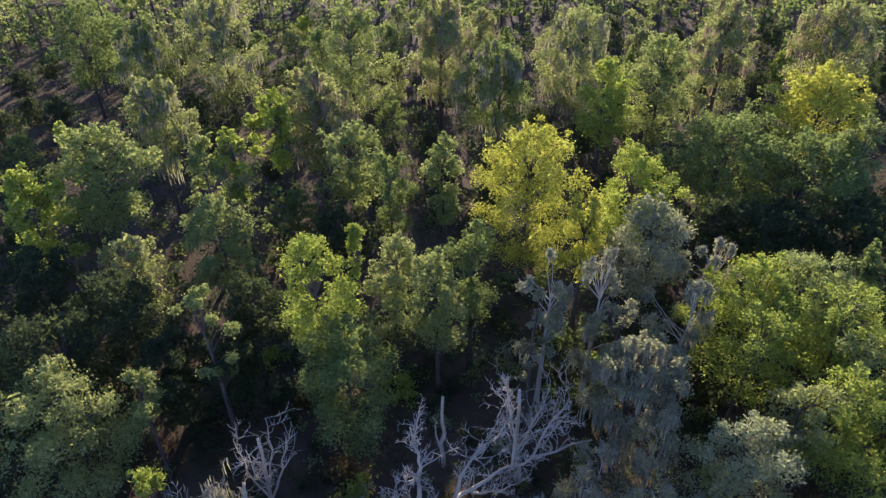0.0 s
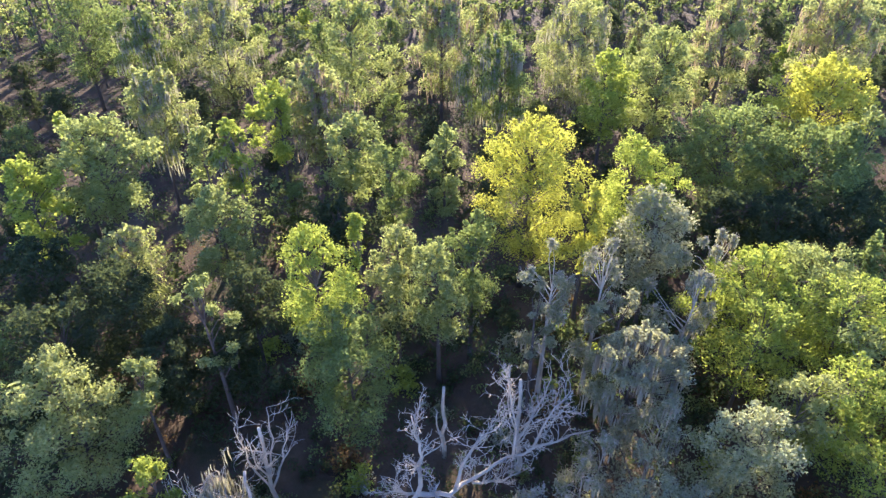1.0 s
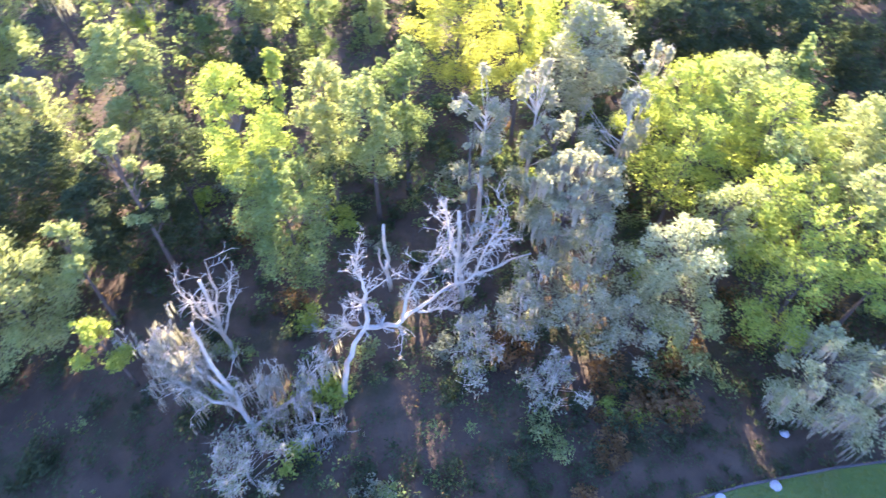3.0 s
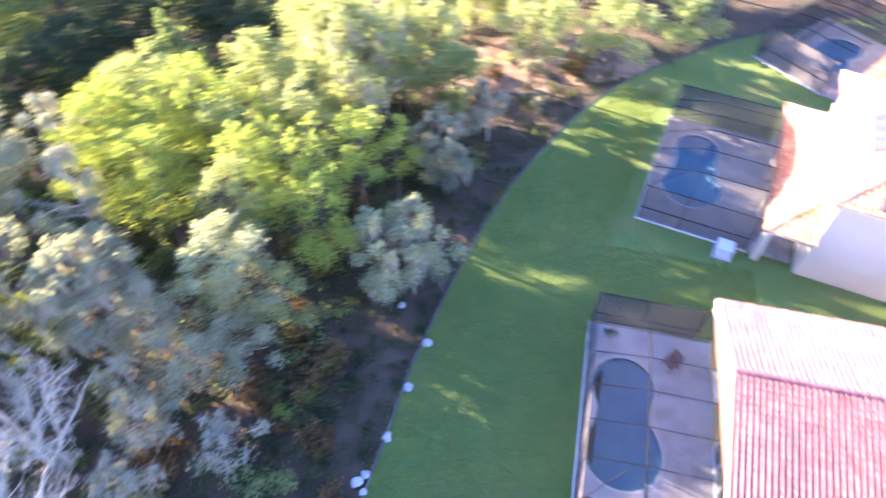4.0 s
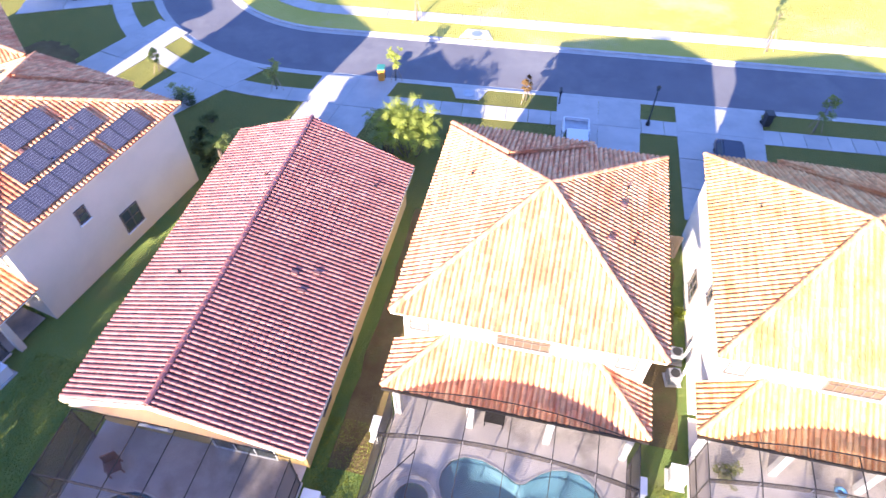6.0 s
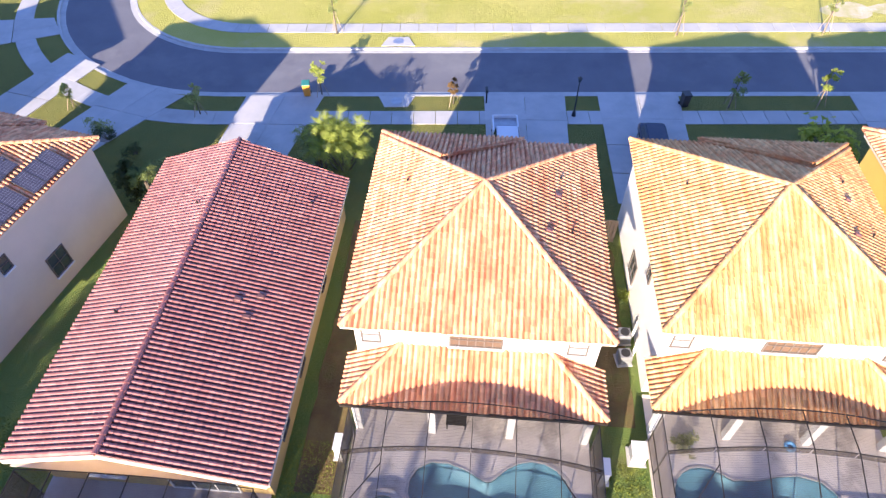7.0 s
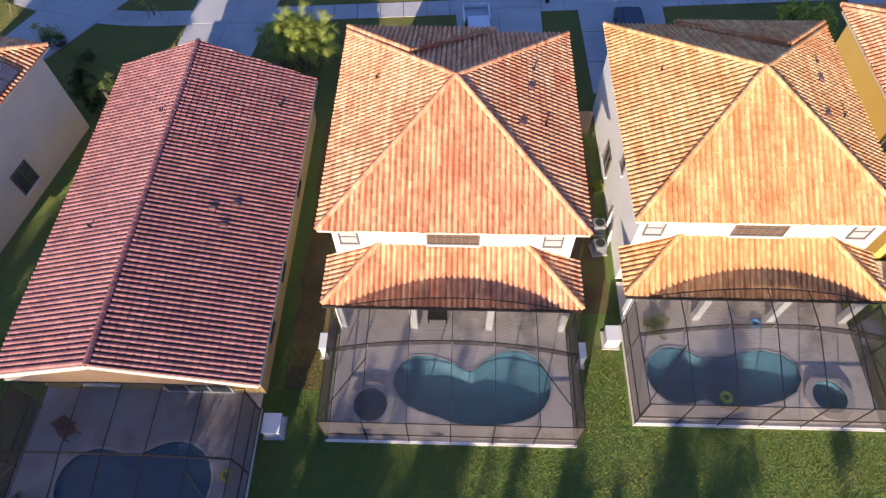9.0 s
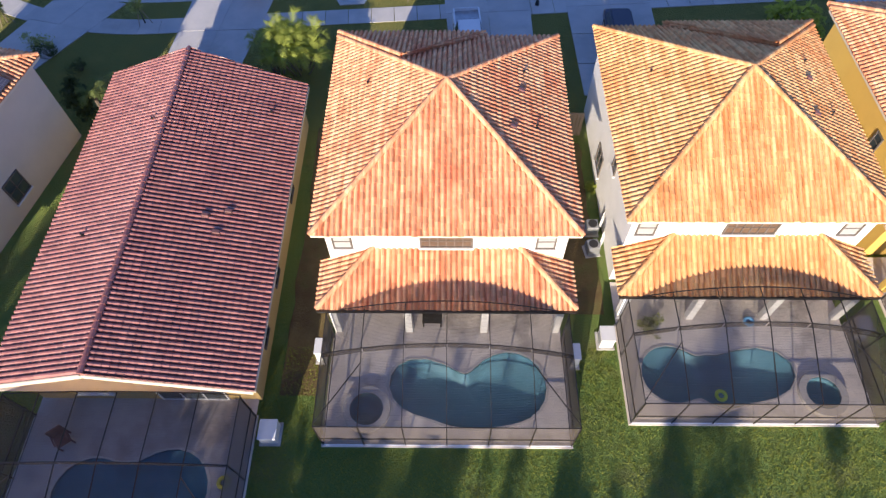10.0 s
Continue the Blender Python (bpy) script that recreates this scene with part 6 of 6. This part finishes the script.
def storm_drain(x, y, turn):
    D = thing("storm_drain", "pale concrete storm drain inlet at the kerb", "drain", (x, y, 0.0), turn, "storm drains along the street")
    part("apron", prism(bmesh.new(), [(-1.3, -0.5), (1.3, -0.5), (0.8, 0.75), (-0.8, 0.75)], -0.05, 0.075), M_CONC, D)
    part("cover", prism(bmesh.new(), [(0.42 * math.cos(a), 0.42 * math.sin(a) + 0.1) for a in (2 * math.pi * k / 16 for k in range(16))], 0.075, 0.1), M_STEEL, D, "grey iron cover")
    part("inlet", box(bmesh.new(), -0.9, 0.9, -0.56, -0.49, -0.07, 0.03), M_BLACK, D)


storm_drain(-8.05, 44.3, 4.3)
storm_drain(-7.2, 36.75, 184.3)


def mail_box(x, y, turn):
    B = thing("mailbox", "dark mailbox on a post at the kerb", "mailbox", (x, y, 0.02), turn)
    part("post", box(bmesh.new(), -0.05, 0.05, -0.05, 0.05, -0.05, 1.0, 0.01), M_BLACK, B)
    part("letterbox", box(bmesh.new(), -0.1, 0.1, -0.26, 0.26, 1.0, 1.24, 0.05), M_BLACK, B)


mail_box(-0.9, 36.9, 4)


def vehicle(x, y, turn, paint, label, category, pickup=False):
    V = thing("pickup_truck" if pickup else "car", label, category, (x, y, 0.07), turn)
    L, W = (5.1, 1.72) if pickup else (4.4, 1.62)
    bm = box(bmesh.new(), -W / 2, W / 2, -L / 2, L / 2, 0.35, 0.92, 0.12)
    part("body", bm, paint, V, smooth=False)
    y0, y1 = (-0.9, 1.35) if pickup else (-1.7, 1.3)
    top = bmesh.new()
    lo = [top.verts.new(p) for p in ((-W / 2 + 0.06, y0, 0.9), (W / 2 - 0.06, y0, 0.9), (W / 2 - 0.06, y1, 0.9), (-W / 2 + 0.06, y1, 0.9))]
    inx, iny = 0.2, 0.55
    hz = 1.75 if pickup else 1.45
    hi = [top.verts.new(p) for p in ((-W / 2 + inx, y0 + iny * 0.5, hz), (W / 2 - inx, y0 + iny * 0.5, hz), (W / 2 - inx, y1 - iny, hz), (-W / 2 + inx, y1 - iny, hz))]
    top.faces.new(hi)
    for i in range(4):
        top.faces.new((lo[i], lo[(i + 1) % 4], hi[(i + 1) % 4], hi[i]))
    bmesh.ops.bevel(top, geom=top.edges[:], offset=0.05, segments=2, affect="EDGES")
    part("cab", top, paint, V)

    def pane(name, a, b, c, d, out):
        bm = bmesh.new()
        mid = (Vector(a) + Vector(b) + Vector(c) + Vector(d)) / 4
        bm.faces.new([bm.verts.new(mid + (Vector(p) - mid) * 0.84 + Vector(out)) for p in (a, b, c, d)])
        r = bmesh.ops.extrude_face_region(bm, geom=bm.faces[:])
        for v in r["geom"]:
            if isinstance(v, bmesh.types.BMVert):
                v.co -= Vector(out) * 0.8
        part(name, bm, M_GLASS, V)

    l = [(-W / 2 + 0.06, y0, 0.9), (W / 2 - 0.06, y0, 0.9), (W / 2 - 0.06, y1, 0.9), (-W / 2 + 0.06, y1, 0.9)]
    h = [(-W / 2 + inx, y0 + iny * 0.5, hz), (W / 2 - inx, y0 + iny * 0.5, hz), (W / 2 - inx, y1 - iny, hz), (-W / 2 + inx, y1 - iny, hz)]
    pane("rear_window", l[0], l[1], h[1], h[0], (0, -0.035, 0.01))
    pane("windscreen", l[2], l[3], h[3], h[2], (0, 0.035, 0.015))
    pane("side_window", l[1], l[2], h[2], h[1], (0.035, 0, 0.01))
    pane("side_window", l[3], l[0], h[0], h[3], (-0.035, 0, 0.01))
    if pickup:
        bm = box(bmesh.new(), -W / 2 + 0.12, W / 2 - 0.12, -L / 2 + 0.1, y0 - 0.05, 0.9, 0.935)
        part("bed_liner", bm, M_STEEL, V, "pale grey bed floor")
        rail = bmesh.new()
        for a in ((-W / 2 + 0.02, -W / 2 + 0.12, -L / 2 + 0.05, y0), (W / 2 - 0.12, W / 2 - 0.02, -L / 2 + 0.05, y0), (-W / 2 + 0.12, W / 2 - 0.12, -L / 2 + 0.02, -L / 2 + 0.1)):
            box(rail, *a, 0.88, 1.15, 0.02)
        part("bed_side", rail, paint, V)
    for sx in (-1, 1):
        for wy in (-L * 0.3, L * 0.31):
            w = bmesh.new()
            bmesh.ops.create_cone(w, segments=20, radius1=0.34, radius2=0.34, depth=0.22, cap_ends=True, matrix=Matrix.Translation((sx * (W / 2 - 0.1), wy, 0.34)) @ Matrix.Rotation(math.pi / 2, 4, "Y"))
            wh = part("wheel", w, M_TYRE, V)
            r = bmesh.new()
            bmesh.ops.create_cone(r, segments=16, radius1=0.2, radius2=0.18, depth=0.24, cap_ends=True, matrix=Matrix.Translation((sx * (W / 2 - 0.1), wy, 0.34)) @ Matrix.Rotation(math.pi / 2, 4, "Y"))
            part("rim", r, M_STEEL, wh)
        part("headlight", box(bmesh.new(), sx * W / 2 - sx * 0.42 - 0.14, sx * W / 2 - sx * 0.42 + 0.14, L / 2 - 0.03, L / 2 + 0.015, 0.62, 0.78, 0.02), M_WBOX, V)
        part("tail_light", box(bmesh.new(), sx * W / 2 - sx * 0.2 - 0.1, sx * W / 2 - sx * 0.2 + 0.1, -L / 2 - 0.015, -L / 2 + 0.03, 0.66, 0.86, 0.02), M_TILE, V)
        part("mirror", box(bmesh.new(), sx * (W / 2 + 0.1) - 0.1, sx * (W / 2 + 0.1) + 0.1, y1 - 0.45, y1 - 0.35, 0.95, 1.1, 0.02), M_BLACK, V)


vehicle(0.55, 31.6, 184, M_CARW, "white pickup truck parked on a driveway", "pickup truck", True)
vehicle(9.9, 32.1, 180, M_CARD, "dark blue car parked on a driveway", "car")
vehicle(-43.0, 42.7, -84, M_CARW, "white car parked on a shaded driveway", "car")


def rock(x, y, r, seed):
    rng = random.Random(seed)
    bm = bmesh.new()
    bmesh.ops.create_icosphere(bm, subdivisions=2, radius=r)
    for v in bm.verts:
        v.co *= 1 + 0.55 * noise.noise(v.co * (0.9 / r) + Vector((seed, 0, 0)))
        v.co.z *= 0.7
    ob = tagged(link("rock", bm, M_ROCK), "pale rock lying at the lawn edging", "rock", "rocks along the lawn")
    ob.matrix_basis = pose(x, y, r * 0.45 - 0.05, 0, 0, rng.uniform(0, 360))


for i, (x, y, r) in enumerate(((-15.37, -4.3, 0.3), (-12.86, -4.6, 0.3), (-10.36, -4.9, 0.28), (-8.6, -5.3, 0.25), (-8.2, -5.6, 0.3), (-7.9, -5.2, 0.2), (-6.8, -6.0, 0.28), (-6.5, -5.6, 0.22), (-17.2, -6.1, 0.25))):
    rock(x, y, r * 0.8, 40 + i)


def lounge_chair(x, y, turn):
    C = thing("patio_chair", "dark reddish-brown patio chair on the pool deck", "chair", (x, y, 0.12), turn, "patio chairs by the pool")
    part("seat", box(bmesh.new(), -0.3, 0.3, -0.3, 0.3, 0.36, 0.42, 0.02), M_CHAIR, C)
    bm = box(bmesh.new(), -0.3, 0.3, 0.27, 0.33, 0.42, 1.0, 0.02)
    part("backrest", bm, M_CHAIR, C)
    for sx in (-0.27, 0.27):
        for sy in (-0.27, 0.27):
            part("leg", bar(bmesh.new(), (sx, sy, 0), (sx, sy, 0.37), 0.05), M_CHAIR, C)
        part("armrest", box(bmesh.new(), sx - 0.03, sx + 0.03, -0.28, 0.28, 0.62, 0.66, 0.01), M_CHAIR, C)


for x, y, tn in ((-16.6, 7.1, 40),):
    lounge_chair(x, y, tn)


def ring_float(x, y, material, label, z=0.06, r=0.32):
    bm = bmesh.new()
    n, k = 24, 8
    vs = [[bm.verts.new(((r + 0.08 * math.cos(b)) * math.cos(a), (r + 0.08 * math.cos(b)) * math.sin(a), 0.08 * math.sin(b))) for b in (2 * math.pi * j / k for j in range(k))] for a in (2 * math.pi * i / n for i in range(n))]
    for i in range(n):
        for j in range(k):
            bm.faces.new((vs[i][j], vs[(i + 1) % n][j], vs[(i + 1) % n][(j + 1) % k], vs[i][(j + 1) % k]))
    ob = tagged(link("pool_float", bm, material, smooth=True), label, "pool float")
    ob.matrix_basis = pose(x, y, z)


M_FLOAT_G = surface("green_vinyl", (0.4, 0.6, 0.05), (0.45, 0.65, 0.08), 2, 30, 0.4, 0.0)
M_FLOAT_B = surface("blue_vinyl", (0.15, 0.4, 0.7), (0.2, 0.45, 0.75), 2, 30, 0.4, 0.0)
ring_float(11.2, 9.3, M_FLOAT_G, "lime green inflatable ring floating in the pool", 0.09, 0.2)
ring_float(13.2, 12.8, M_FLOAT_B, "blue inflatable ring lying on the pool deck", 0.2, 0.18)

M_FLOAT_Y = surface("yellow_vinyl", (0.7, 0.55, 0.06), (0.75, 0.6, 0.08), 2, 30, 0.4, 0.0)
ring_float(-9.65, 5.5, M_FLOAT_Y, "yellow inflatable ring lying on the pool deck", 0.2, 0.2)


def side_table(x, y):
    T = thing("patio_table", "low dark patio table under the rear roof", "table", (x, y, 0.12))
    part("tabletop", box(bmesh.new(), -0.45, 0.45, -0.3, 0.3, 0.42, 0.47, 0.015), M_FRAME, T)
    for sx in (-0.4, 0.4):
        for sy in (-0.25, 0.25):
            part("leg", bar(bmesh.new(), (sx, sy, 0), (sx, sy, 0.43), 0.05), M_FRAME, T)


side_table(-1.35, 12.75)

# shrubs by the houses
for i, (x, y, s, k) in enumerate(((-20.3, 25.6, 1.3, 0), (-19.6, 27.0, 1.2, 0), (-20.4, 28.2, 1.1, 1), (-7.0, 32.0, 0.9, 3), (-6.3, 31.2, 0.7, 1), (21.2, 32.8, 2.3, 3), (20.7, 31.6, 1.4, 3), (20.9, 30.4, 1.2, 1), (-26.6, 32.0, 1.2, 1), (-25.6, 31.0, 1.1, 0), (-23.2, 29.8, 1.0, 0), (8.7, 12.7, 0.75, 1), (8.5, 12.4, 0.6, 4), (-17.9, 4.2, 0.5, 0), (6.9, 20.5, 0.5, 3))):
    copy_thing(SHRUBS[k], pose(x, y, 0.0, 0, 0, i * 67) @ Matrix.Scale(s, 4))["group"] = "shrubs beside the houses"
# bare sandy ground in the park
tagged(sheet("sand_patch", blob_plan(30, 52.2, [(26.5, 51.6, 1.0), (29, 52.0, 1.4), (33, 52.4, 1.4), (37, 52.6, 1.5)]), [], 0.03, M_PATCH), "pale bare sandy patch in the park grass", "sand", kind="structure")
# a side fence between two houses
F = thing("fence", "brown wooden fence between two houses", "fence", (5.75, 24.4, 0.02))
for k in range(10):
    part("board", box(bmesh.new(), -0.95 + k * 0.19, -0.78 + k * 0.19, -0.012, 0.012, 0.03, 1.75 + 0.01 * (k % 3)), M_WOOD, F)
for z in (0.4, 1.4):
    part("rail", box(bmesh.new(), -0.98, 0.98, 0.012, 0.05, z, z + 0.08), M_WOOD, F)


# grass blades over the nearer lawn
rng = random.Random(5)
verts, faces = [], []
for _ in range(250000):
    x, y = rng.uniform(-38, 24), rng.uniform(-5.6, 11.5)
    if y < -5.2 + max(0, -12 - x) * 0.17 + max(0, -26 - x) * 0.4 or (-18.4 < x < -8.7 and y > 3.2) or (-6.0 < x < 4.7 and y > 6.9) or (6.9 < x < 17.6 and y > 7.9) or (19.5 < x and y > 9.0) or (x < -23.5 and y > 5.2 - (x + 30) * 0.2):
        continue
    a, h, w = rng.uniform(0, 3.14), rng.uniform(0.04, 0.09), rng.uniform(0.016, 0.036)
    k = len(verts)
    dx, dy = math.cos(a) * w, math.sin(a) * w
    verts += [(x - dx, y - dy, 0.015), (x + dx, y + dy, 0.015), (x + rng.gauss(0, 0.045), y + rng.gauss(0, 0.045), 0.015 + h)]
    faces.append((k, k + 1, k + 2))
me = bpy.data.meshes.new("grass_tufts")
me.from_pydata(verts, [], faces)
me.materials.append(foliage("grass_blades", (0.22, 0.285, 0.055), (0.37, 0.38, 0.085), 0.45, 0.2))
tagged(new("grass_tufts", me), "short green grass blades of the lawn", "grass", kind="stuff")
